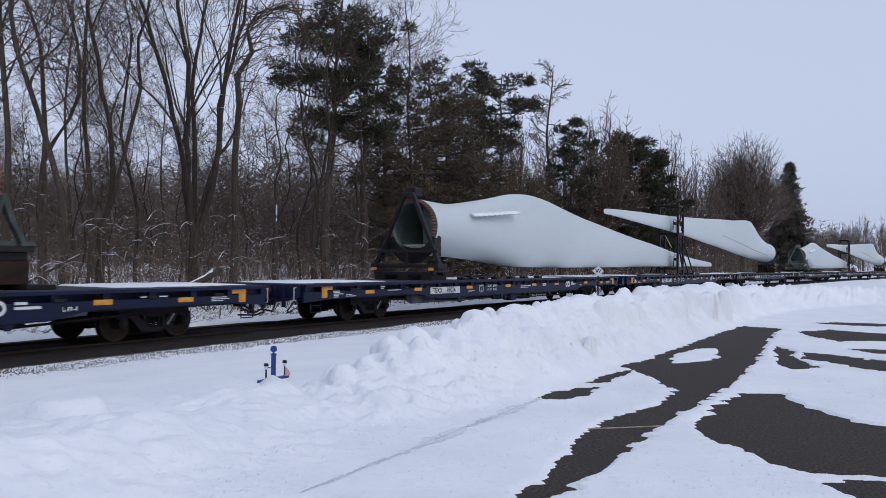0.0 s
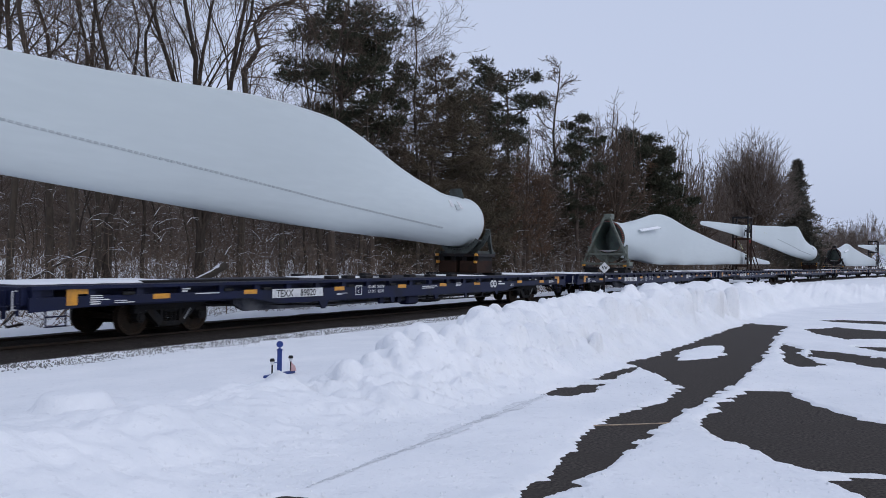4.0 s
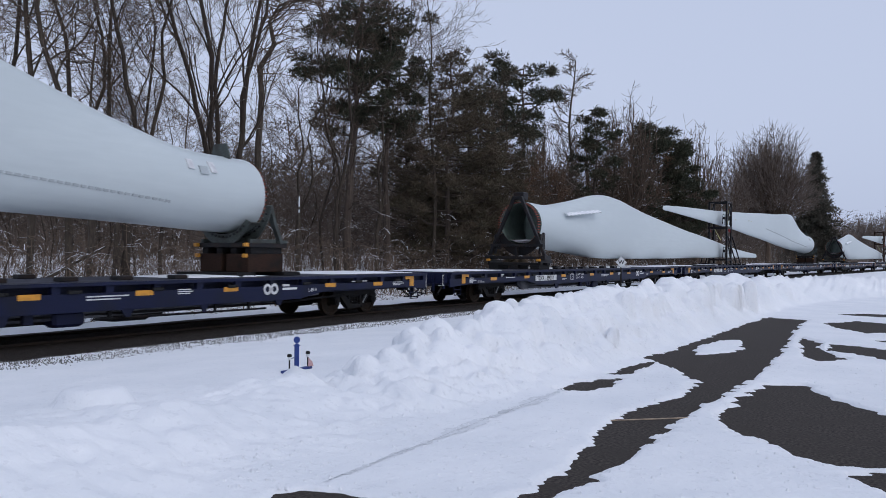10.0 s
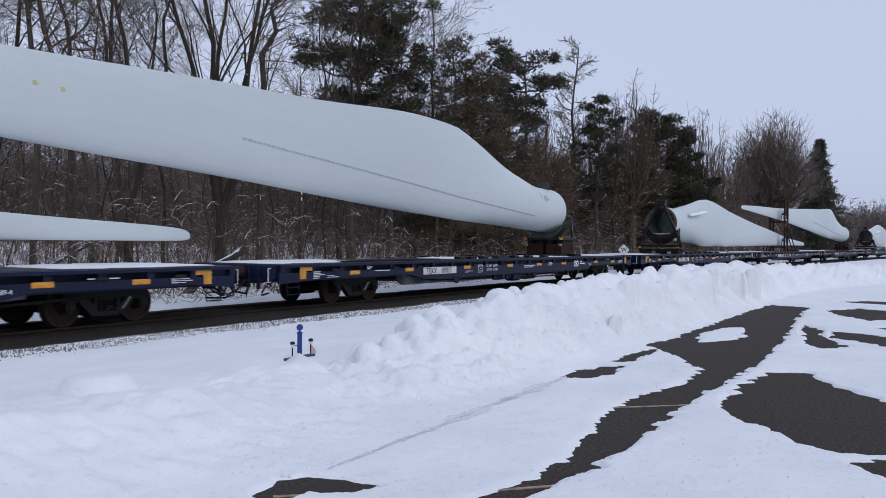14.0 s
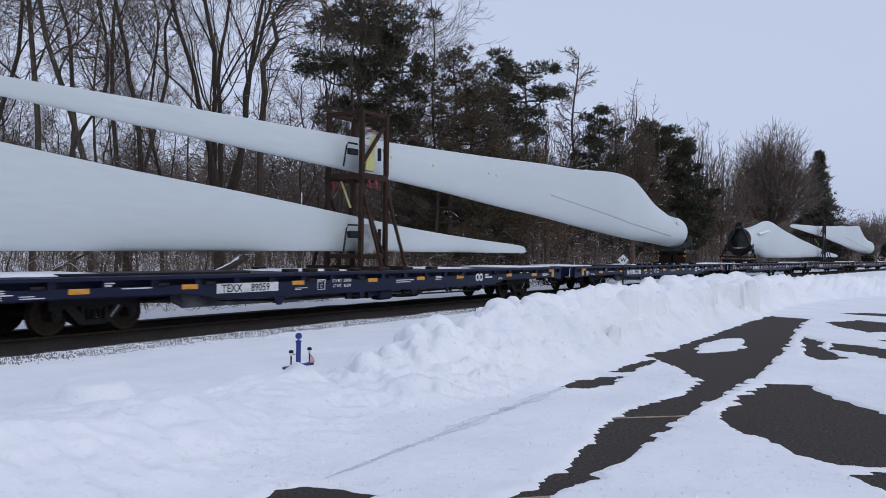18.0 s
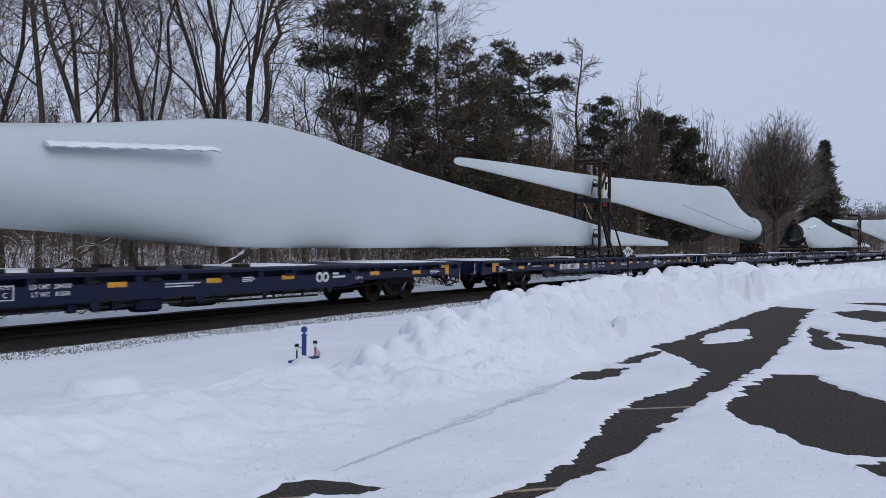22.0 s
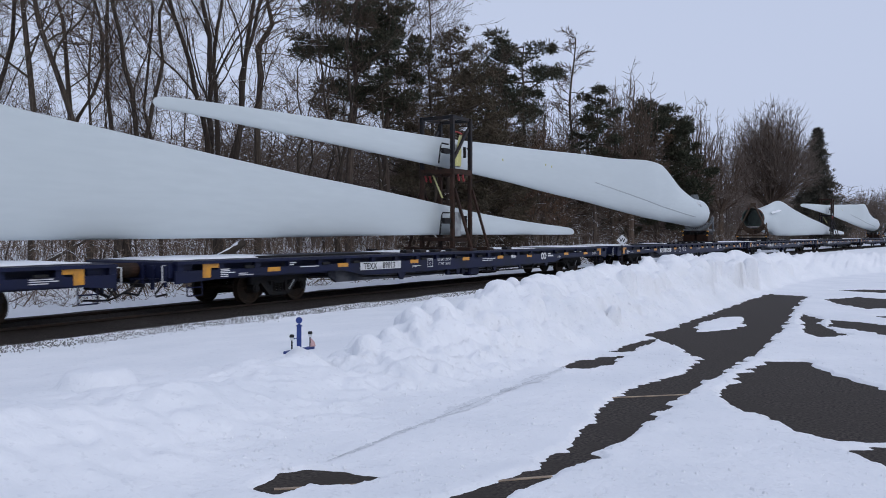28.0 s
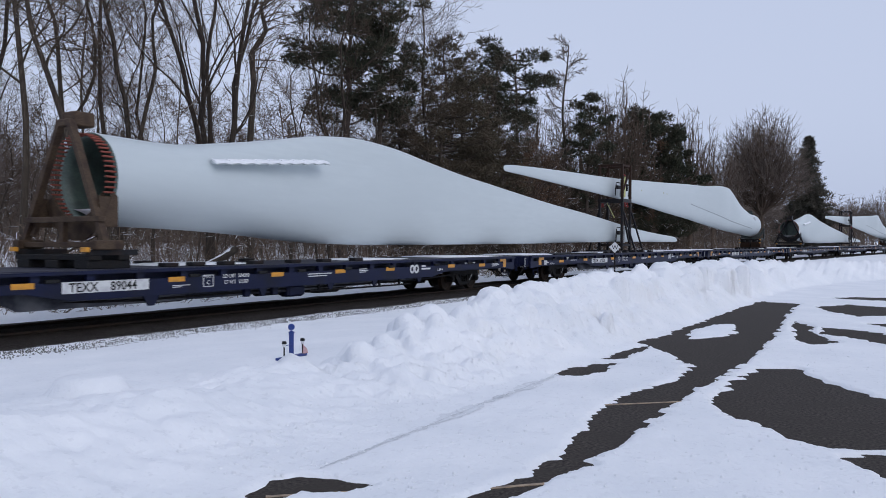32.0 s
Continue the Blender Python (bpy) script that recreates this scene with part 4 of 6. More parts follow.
HIGH = ((0, 4.14, 2.12, 2.05), (1.8, 4.17, 2.2, 2.03), (3.4, 4.5, 2.28, 1.95), (5.3, 5.0, 2.36, 1.75), (7.4, 5.54, 2.44, 1.45), (9.4, 5.95, 2.54, 1.15), (12.3, 5.97, 2.70, 0.98), (17, 5.75, 3.03, 0.80),
        (20.4, 5.67, 3.28, 0.68), (25.2, 5.50, 3.57, 0.55), (29.3, 5.38, 3.86, 0.44), (34, 5.23, 4.10, 0.34), (42.8, 5.10, 4.50, 0.18), (46.2, 5.01, 4.65, 0.09), (46.9, 4.97, 4.67, 0.07), (47.12, 4.92, 4.71, 0.05), (47.2, 4.85, 4.77, 0.03))


def section(x, top, low, thick, round_, n=28):
    """A closed outline, round at the root and a wing profile further out; the blunt edge points down."""
    out = []
    for k in range(n):
        t = 2 * math.pi * k / n
        c = 0.5 - 0.5 * math.cos(t)
        foil = 2.6 * (0.2969 * math.sqrt(c) - 0.126 * c - 0.3516 * c * c + 0.2843 * c ** 3 - 0.1015 * c ** 4) / 0.78 * 1.5 * 0.64
        disc = abs(math.sin(t)) / 2
        w = (disc * round_ + foil * (1 - round_)) * thick
        y = w if t <= math.pi else -w
        out.append((x, y, low + (top - low) * c))
    return out


def smooth_stations(rows, n=90):
    """Monotone cubic through the stations."""
    xs = [r[0] for r in rows]
    out = []
    slopes = []
    for j in range(1, 4):
        d = [(rows[i + 1][j] - rows[i][j]) / (xs[i + 1] - xs[i]) for i in range(len(rows) - 1)]
        slopes.append([d[0]] + [0.0 if a * b <= 0 else 2 * a * b / (a + b) for a, b in zip(d, d[1:])] + [d[-1]])
    for k in range(n + 1):
        x = xs[-1] * math.sin(math.pi / 2 * k / n)
        i = max(i for i in range(len(xs) - 1) if xs[i] <= x)
        h = xs[i + 1] - xs[i]
        t = (x - xs[i]) / h
        row = [x]
        for j in range(1, 4):
            m = slopes[j - 1]
            row.append((2 * t ** 3 - 3 * t * t + 1) * rows[i][j] + (t ** 3 - 2 * t * t + t) * h * m[i] + (3 * t * t - 2 * t ** 3) * rows[i + 1][j] + (t ** 3 - t * t) * h * m[i + 1])
        out.append(row)
    return out


def build_blade(rows, flip, spoiler):
    """flip: the tip points to the car's start. Heights are above the lot; the middle of the blade lies over the origin."""
    blade = thing("rotor_blade", Matrix(), "white wind-turbine rotor blade with a broad shoulder, lying lengthwise", "turbine blade", "rotor blades on the train")
    span = rows[-1][0]
    sgn = -1 if flip else 1
    def place(p):
        return (sgn * (p[0] - span / 2), p[1] * sgn, p[2])
    def lean(x):
        """The broad edge of the upper blade twists towards the near side."""
        return spline(((0, 0.0), (4, 0.0), (8, 0.38), (12, 0.66), (20, 0.30), (30, 0.0), (48, 0.0)), x) if flip else 0.0
    rings = []
    for x, top, low, thick in smooth_stations(rows):
        t = min(1.0, max(0.0, (x - 1.5) / 8.0))
        rings.append([place((p[0], p[1] + lean(x) * (p[2] - low) / (top - low), p[2])) for p in section(x, top, low, thick, 1 - t * t * (3 - 2 * t))])
    shell = Build()
    n = len(rings[0])
    shell.loft(rings)
    shell.f.append(tuple(range((len(rings) - 1) * n, len(rings) * n)))
    part("shell", shell, BLADE, blade, "", True)
    mid, rad = (rows[0][1] + rows[0][2]) / 2, (rows[0][1] - rows[0][2]) / 2
    def ring(x, r):
        return [place((x, r * math.cos(2 * math.pi * k / 36), mid + r * math.sin(2 * math.pi * k / 36))) for k in range(36)]
    part("root_wall", Build().loft([ring(0.0, rad), ring(-0.01, rad - 0.01), ring(-0.01, rad - 0.09), ring(0.3, rad - 0.10), ring(2.2, rad - 0.11)]), LAMINATE, blade, "green laminate inside the hollow root", True)
    bulk = Build()
    bulk.add([place((1.1, y, mid + z)) for y, z in ((-0.85, -0.4), (0.3, -0.9), (0.3, 0.9), (-0.85, 0.45))], [(0, 1, 2, 3)])
    bulk.loft([ring(2.0, rad - 0.12), ring(2.01, 0.05)])
    part("bulkhead", bulk, LAMINATE, blade)
    if not flip:
        rows_in = []
        for i in range(7):
            x = 0.05 + 0.3 * i
            w = 0.62 - 0.04 * i
            rows_in.append([place((x, (rad - 0.13) * math.sin(a) * w / 0.62, mid - (rad - 0.13) * math.cos(a) + (0.10 if abs(a) < 0.5 else 0.0))) for a in (-0.75, -0.45, -0.15, 0.15, 0.45, 0.75)])
        part("root_snow", Build().loft(rows_in, True), SNOW, blade, "snow blown into the hollow root", True)
    long = 0.12 if flip else 0.26
    stud = Build().tube([(0, 0, 0), (long, 0, 0)], 0.024, 6).mesh("stud", STUD)
    for k in range(54):
        t = 2 * math.pi * k / 54
        p = place((-long - 0.01, (rad - 0.055) * math.cos(t), mid + (rad - 0.055) * math.sin(t)))
        q = part("stud", stud, None, blade)
        q.location = (p[0] if not flip else p[0] - long, p[1], p[2])
    if spoiler:
        crest = []
        for i in range(9):
            x = 2.8 + i * 0.52
            z = 3.54 + 0.083 * (x - 2.8)
            y = -0.88 + 0.035 * i
            rings, tops = [], []
            for dx, up in ((0.0, 0.0), (0.26, 0.032), (0.51, 0.0)):
                g = dx / 0.51
                rings.append([place(p) for p in ((x + dx, y + 0.03 * g, z - 0.02 + 0.03 * g), (x + dx, y - 0.21 - 0.02 * g, z - 0.065 + 0.02 * g + up), (x + dx, y + 0.05 + 0.04 * g, z + 0.09 + 0.02 * g))])
                tops.append([place(p) for p in ((x + dx, y - 0.19 - 0.02 * g, z - 0.040 + 0.02 * g + up), (x + dx, y - 0.12, z + 0.055 + 0.02 * g), (x + dx, y + 0.02 + 0.02 * g, z + 0.105 + 0.02 * g), (x + dx, y - 0.06, z + 0.02 + 0.02 * g))])
            fin = Build().loft(rings, True)
            part("vortex_fin", fin, BLADE, blade, "scalloped plastic fin")
            crest += tops
        part("fin_snow", Build().loft(crest, True), SNOW, blade, "snow lying on the row of fins")
    else:
        # long grey fin strip along the flank, and stickers near the root
        stations = smooth_stations(rows)
        def flank(x, z, off):
            k = min(len(stations) - 2, max(i for i, r in enumerate(stations) if r[0] <= x))
            g = (x - stations[k][0]) / (stations[k + 1][0] - stations[k][0])
            top, low, thick = (stations[k][j] + (stations[k + 1][j] - stations[k][j]) * g for j in (1, 2, 3))
            c = min(0.99, max(0.01, (z - low) / (top - low)))
            t = min(1.0, max(0.0, (x - 1.5) / 8.0))
            ro = 1 - t * t * (3 - 2 * t)
            foil = 2.6 / 0.78 * 0.96 * (0.2969 * math.sqrt(c) - 0.126 * c - 0.3516 * c * c + 0.2843 * c ** 3 - 0.1015 * c ** 4)
            w = (math.sqrt(c * (1 - c)) * ro + foil * (1 - ro)) * thick + off + lean(x) * c
            return place((x, w if flip else -w, z))
        def patch(x0, x1, z0, z1, rise=0.0, n=1, off=0.016):
            b = Build()
            for i in range(n + 1):
                x, up = x0 + (x1 - x0) * i / n, rise * i / n
                b.v += [flank(x, z0 + up, -0.01), flank(x, z0 + up, off), flank(x, z1 + up, off), flank(x, z1 + up, -0.01)]
                if i:
                    k = 4 * i
                    b.f += [(k - 4 + q, k + q, k + q + 1, k - 3 + q) for q in range(3)]
            b.f += [(0, 1, 2, 3), (4 * n + 3, 4 * n + 2, 4 * n + 1, 4 * n)]
            return b
        strip = Build()
        for k in range(96):
            x = 3.0 + 17.0 * k / 96
            up = 2.775 + 1.50 * k / 96
            tab = patch(x, x + 0.125, up, up + 0.055, 0.011, 1, 0.012)
            strip.add(tab.v, tab.f)
        part("fin_strip", strip, BLADE_TAB, blade, "long dotted row of small grey fins")["kind"] = "stuff"
        for x, z in ((33.0, 5.02), (32.2, 4.72), (29.6, 4.70), (25.6, 4.76), (25.0, 4.72)):
            part("chalk_mark", patch(x, x + 0.10, z, z + 0.09, 0.0, 1, 0.008), YELLOW, blade, "small yellow chalk mark")
        part("sticker", patch(2.35, 2.53, 3.62, 3.86, 0.0, 1, 0.04), WHITE, blade, "white paper label")
        part("sticker", patch(1.62, 1.82, 3.58, 3.86, 0.0, 1, 0.04), WHITE, blade, "white paper label")
        part("sticker", patch(1.92, 2.18, 3.52, 3.72, 0.0, 1, 0.04), BLADE_TAB, blade, "grey square label")
    return blade


def build_root_frame(mat, label):
    """A-frame bolted to the hollow root; its face lies over the origin, feet on the deck."""
    f = thing("blade_rack", Matrix(), label, "transport frame", "root frames on the train")
    deck = 1.02
    for s in (-1, 1):
        leg = Build().beam((0, s * 1.40, 1.50), (0.06, s * 0.16, 4.18), 0.12, 0.16, (1, 0, 0))
        part("leg", leg, mat, f)
        part("foot_plate", Build().box(-0.25, 0.4, s * 1.36 - 0.10, s * 1.36 + 0.10, 1.42, 1.62, 0.02), mat, f)
        b = Build().box(-0.3, 0.9, s * 1.22 - 0.07, s * 1.22 + 0.07, 1.30, 1.42, 0.01)
        part("skid", b, BLACK, f)
        g = Build().box(0.05, 0.52, s * 1.08 - 0.03, s * 1.12 + 0.03, 1.9, 2.55, 0.02)
        g.beam((0.0, s * 1.08, 1.7), (0.45, s * 1.08, 2.6), 0.08, 0.1)
        part("gusset", g, mat, f)
        part("corner_block", Build().box(-0.42, -0.30, s * 1.22 - 0.08, s * 1.22 + 0.08, 1.37, 1.47, 0.01), AMBER, f, "yellow corner block")
    part("cap_box", Build().box(0.12, 0.62, -0.24, 0.24, 4.08, 4.40, 0.03), mat, f)
    part("apex_plate", Build().box(-0.02, 0.12, -0.22, 0.22, 4.06, 4.22, 0.02), mat, f)
    part("cross_bar", Build().box(-0.08, 0.08, -1.28, 1.28, 2.0, 2.12, 0.01), mat, f)
    part("base_bar", Build().box(-0.10, 0.10, -1.30, 1.30, 1.46, 1.58, 0.01), mat, f)
    web = Build()
    n = 14
    outer, inner = [], []
    for k in range(n + 1):
        a = math.pi * (1.14 + 0.72 * k / n)
        inner.append((0.30, 0.93 * math.cos(a), 3.02 + 0.93 * math.sin(a)))
        outer.append((0.30, 1.18 * math.cos(a), max(1.62, 3.02 + 1.42 * math.sin(a))))
    v = inner + outer + [(0.36, y, z) for _, y, z in inner + outer]
    m = n + 1
    fc = []
    for k in range(n):
        fc += [(k, k + 1, m + k + 1, m + k), (2 * m + k + 1, 2 * m + k, 3 * m + k, 3 * m + k + 1), (k + 1, k, 2 * m + k, 2 * m + k + 1), (m + k, m + k + 1, 3 * m + k + 1, 3 * m + k)]
    web.add(v, fc)
    part("cradle_plate", web, mat, f)
    part("strut", Build().box(-0.06, 0.06, -0.06, 0.06, 1.58, 2.02), mat, f)
    for x in (-0.15, 0.55):
        part("bolster", Build().box(x - 0.14, x + 0.14, -1.28, 1.28, 1.20, 1.31, 0.01), IRON, f)
    for y in (-1.0, 0.0, 1.0):
        part("deck_block", Build().box(-0.3, 0.75, y - 0.22, y + 0.22, deck + 0.002, 1.20, 0.015), IRON, f)
    return f


def build_root_stand(mat, label):
    """Low cradle under a root, on a rusty riser; the root's end lies over the origin and the blade runs to -x."""
    f = thing("blade_cradle", Matrix(), label, "transport frame", "root stands on the train")
    deck = 1.02
    for y in (-0.48, 0.48):
        part("riser", Build().box(-1.20, 0.10, y - 0.40, y + 0.40, deck + 0.10, 1.60, 0.02), DARK_RUST, f, "rusty dark brown steel riser")
    for x in (-1.45, 0.25):
        part("deck_shoe", Build().box(x - 0.35, x + 0.30, -1.1, 1.1, deck + 0.002, deck + 0.10, 0.01), IRON, f)
    for y in (-0.78, -0.26, 0.26, 0.78):
        part("pad", Build().box(-1.1, 0.05, y - 0.10, y + 0.12, 1.60, 1.76, 0.01), IRON, f)
    part("bolster", Build().box(-1.25, 0.15, -0.98, 0.98, 1.76, 1.88, 0.01), BLACK, f)
    for s in (-1, 1):
        part("corner_block", Build().box(-1.36, -1.25, s * 0.9 - 0.06, s * 0.9 + 0.06, 1.78, 1.88, 0.01), AMBER, f, "yellow corner block")
    for x, a0, a1 in ((-1.22, 1.22, 1.78), (-0.66, 1.10, 1.90)):
        web = Build()
        n = 16
        inner, outer = [], []
        for k in range(n + 1):
            a = math.pi * (a0 + (a1 - a0) * k / n)
            inner.append((x, 1.04 * math.cos(a), 3.14 + 1.04 * math.sin(a)))
            outer.append((x, 1.22 * math.cos(a), max(1.885, 3.14 + (1.16 + 0.24 * math.sin(math.pi * k / n)) * math.sin(a))))
        v = inner + outer + [(x + 0.05, y, z) for _, y, z in inner + outer]
        m = n + 1
        fc = [(0, m, 3 * m, 2 * m), (m - 1, 3 * m - 1, 4 * m - 1, 2 * m - 1)]
        for k in range(n):
            fc += [(k, k + 1, m + k + 1, m + k), (2 * m + k + 1, 2 * m + k, 3 * m + k, 3 * m + k + 1), (k + 1, k, 2 * m + k, 2 * m + k + 1), (m + k, m + k + 1, 3 * m + k + 1, 3 * m + k)]
        web.add(v, fc)
        plate = part("cradle_plate", web, mat, f)
        # black discs set on the plate imitate the dark of its bolt holes
        for k in range(13):
            a = math.pi * (a0 + 0.05 + (a1 - a0 - 0.10) * k / 12)
            part("bolt_hole_disc", Build().disc((x - 0.012, 1.11 * math.cos(a), 3.14 + 1.11 * math.sin(a)), 0.03, 0.03, "x", 8), INK, plate)
    saddle = Build()
    rings = [[(x, r * math.cos(a), 3.14 + r * math.sin(a)) for r, a in [(1.05, math.pi * (1.24 + 0.52 * k / 14)) for k in range(15)] + [(1.09, math.pi * (1.76 - 0.52 * k / 14)) for k in range(15)]] for x in (-1.17, -0.66)]
    saddle.loft(rings, True)
    holes = part("saddle", saddle, mat, f, "curved saddle plate under the root")
    # short black stubs, added for the dark of the saddle's holes
    for k in range(9):
        a = math.pi * (1.27 + 0.16 * k / 8)
        c, d = math.cos(a), math.sin(a)
        part("hole", Build().tube([(-0.78 - 0.02 * (k % 2), 1.085 * c, 3.14 + 1.085 * d), (-0.78 - 0.02 * (k % 2), 1.10 * c, 3.14 + 1.10 * d)], 0.026, 8), INK, holes)
    for s in (-1, 1):
        prop = Build().beam((-0.60, s * 1.02, 2.86), (-0.42, s * 1.00, 2.42), 0.10, 0.16, (0, 1, 0))
        prop.beam((-0.43, s * 1.00, 2.45), (-0.05, s * 0.92, 1.88), 0.10, 0.13, (0, 1, 0))
        part("prop", prop, mat, f, "curved steel prop")
        part("prop_foot", Build().box(-0.15, 0.14, s * 0.92 - 0.08, s * 0.92 + 0.08, 1.88, 1.96, 0.01), mat, f)
        part("stay", Build().beam((-1.15, s * 0.86, 1.93), (-0.20, s * 0.86, 1.93), 0.08, 0.10), mat, f)
        part("corner_block", Build().box(-1.35, -1.25, s * 0.86 - 0.06, s * 0.86 + 0.06, 1.50, 1.60, 0.01), AMBER, f, "yellow corner block")
    lug = Build().loft([[(x, -0.30, 4.05), (x, 0.42, 4.05), (x, 0.30, 4.46), (x, -0.16, 4.46)] for x in (-1.30, -1.25)], True)
    part("lug", lug, mat, f, "perforated lifting lug")
    return f


def build_tower(mat, upper, label):
    """The tall frame that clamps both blades, in two stacked halves; its first posts stand over x = 0."""
    f = thing("clamp_tower", Matrix(), label, "transport frame", "clamp towers on the train")
    deck, mid, top, w = 1.02, 3.92, 5.97, 0.66
    for s in (-1, 1):
        y = s * w
        for x in (0.0, 1.28):
            part("post", Build().box(x - 0.075, x + 0.075, y - 0.065, y + 0.065, deck + 0.10, mid - 0.10, 0.01), mat, f)
            part("upper_post", Build().box(x - 0.07, x + 0.07, y - 0.07, y + 0.07, mid + 0.10, top, 0.01), upper, f)
            part("outrigger", Build().beam((x + 0.06, s * (w + 0.06), 3.30), (x + 0.16, s * 1.36, deck + 0.10), 0.08, 0.08), mat, f)
            part("sill_beam", Build().box(x - 0.10, x + 0.10, s * (w + 0.08) if s > 0 else -1.46, 1.46 if s > 0 else s * (w + 0.08), deck + 0.002, deck + 0.12, 0.01), mat, f)
        part("base_rail", Build().box(-0.35, 1.75, y - 0.1, y + 0.1, deck + 0.002, deck + 0.10, 0.01), mat, f)
        part("side_beam", Build().box(-0.08, 1.30, y - 0.09, y + 0.09, mid - 0.10, mid + 0.10, 0.01), mat, f)
        part("low_beam", Build().box(0.076, 1.144, y - 0.05, y + 0.05, 1.36, 1.48, 0.01), mat, f)
        part("top_rail", Build().box(0.071, 1.149, y - 0.05, y + 0.05, top - 0.12, top - 0.005, 0.01), upper, f)
        part("brace", Build().beam((0.1, y, 3.30), (1.14, y, 1.55), 0.08, 0.09), mat, f)
        part("brace", Build().beam((0.10, y, 4.40), (1.12, y, 5.55), 0.08, 0.10), upper, f)
    for x in (0.0, 1.28):
        part("cross_beam", Build().box(x - 0.06, x + 0.06, -w + 0.076, w - 0.076, mid - 0.09, mid + 0.09, 0.01), mat, f)
        part("cross_beam", Build().box(x - 0.06, x + 0.06, -w + 0.076, w - 0.076, 1.36, 1.50, 0.01), mat, f)
        part("top_beam", Build().box(x - 0.055, x + 0.055, -w + 0.071, w - 0.071, top - 0.13, top - 0.01, 0.01), upper, f)
    # blade clamps with their rails, pads and straps
    for z, h, y, m in ((1.56, 1.05, -0.44, mat), (4.14, 0.95, -0.40, upper)):
        part("clamp_pad", Build().box(0.18, 0.80, y - 0.12, y - 0.04, z - 0.02, z + h * 0.85, 0.02), PAD, f, "pale padded clamp")
        part("rail_loop", Build().tube([(-0.06, y - 0.12, z + h * 0.80), (-0.50, y - 0.12, z + h * 0.80), (-0.58, y - 0.12, z + h * 0.70), (-0.72, y - 0.12, z + 0.02)], 0.03, 6), IRON, f)
        part("rail_loop", Build().tube([(1.30, y - 0.12, z + h * 0.76), (1.48, y - 0.12, z + h * 0.74), (1.52, y - 0.12, z + h * 0.5), (1.40, y - 0.12, z + 0.05)], 0.03, 6), IRON, f)
        part("jack_screw", Build().tube([(1.05, y - 0.16, z + 0.35), (1.05, y - 0.16, z + 0.75)], 0.06, 8), IRON, f)
        part("clamp_box", Build().box(-0.55, -0.12, y - 0.24, y - 0.10, z + h * 0.42, z + h * 0.62, 0.02), IRON, f)
    cloth = Build()
    folds = [[(0.52 + (t - 0.5) * w + 0.05 * k, -0.56 - 0.03 * math.sin(9 * t), z) for t in (i / 12 for i in range(13))] for k, (z, w) in enumerate(((4.14, 0.44), (4.45, 0.40), (4.8, 0.30), (5.1, 0.22), (5.3, 0.14)))]
    cloth.v = [p for row in folds for p in row] + [(x, y - 0.012, z) for row in folds for x, y, z in row]
    for k in range(4):
        for i in range(12):
            q = 13 * k + i
            cloth.f += [(q, q + 1, q + 14, q + 13), (q + 65, q + 78, q + 79, q + 66)]
    part("strap_wrap", cloth, YELLOW, f, "pale yellow strap sheet drawn together at the top", True)
    for x, y in ((0.28, -0.72), (0.62, -0.72), (0.3, 0.72), (0.6, 0.72)):
        part("strap_tail", Build().beam((x, y, mid - 0.1), (x + 0.06, y - 0.02, mid - 0.34), 0.06, 0.04), RED, f, "red strap tail")
    part("strap_tail", Build().tube([(0.3, -0.5, 5.36), (0.6, -0.45, 5.44), (0.95, -0.5, 5.38)], 0.028, 6), RED, f, "red strap")
    part("tie_strap", Build().beam((0.2, 0.3, 3.8), (0.05, -0.2, 2.95), 0.07, 0.02), YELLOW, f, "yellow ratchet strap")
    return f


FRAME_LOOK = ((BLACK, "black steel A-frame bolted to a blade's hollow root"), (GALVANISED, "grey-green steel A-frame bolted to a blade's hollow root"), (BRONZE, "brown-primed steel A-frame bolted to a blade's hollow root"))
TOWER_LOOK = ((BLACK, BLACK, "tall black steel frame clamping two blades"), (RUST, BLACK, "tall steel frame clamping two blades, rusty below, black above"),
              (RUST, RUST, "tall rusty brown steel frame clamping two blades"), (BLACK, RUST, "tall steel frame clamping two blades, black below, rusty above"))
FRAME_OF = (0, 0, 1, 0, 0, 0, 0, 2, 0, 0)
SHIFT = (0, -0.2, 0.15, 0.2, 0, 0.4, 0, 0, 0, 0)       # how each load sits on its car
TOWER_OF = (0, 0, 1, 0, 2, 3, 1, 3, 0, 2)


def build_loads():
    low, high = build_blade(LOW, False, True), build_blade(HIGH, True, False)
    frames = [build_root_frame(*k) for k in FRAME_LOOK]
    stands = [build_root_stand(SLATE, "dark slate-green cradle on a rusty riser under a blade's root"), build_root_stand(PRIMER, "pale grey steel cradle on a rusty riser under a blade's root")]
    towers = [build_tower(*k) for k in TOWER_LOOK]
    fresh = set()

    def take(proto, u):
        if proto.name in fresh:
            ob = copy_thing(proto, Matrix())
        else:
            fresh.add(proto.name)
            ob = proto
        ride(ob, u)

    for i in range(10):
        u = FIRST + CAR * 3 * (i - 1)
        take(low, u + SHIFT[i] + 8.85 + LOW[-1][0] / 2)
        take(frames[FRAME_OF[i]], u + SHIFT[i] + 8.10)
        take(towers[TOWER_OF[i]], u + CAR + 13.67)
        take(high, u + 2 * CAR + 20.1 - HIGH[-1][0] / 2)
        take(stands[1 if i == 6 else 0], u + 2 * CAR + 20.65)


build_cars()
build_loads()


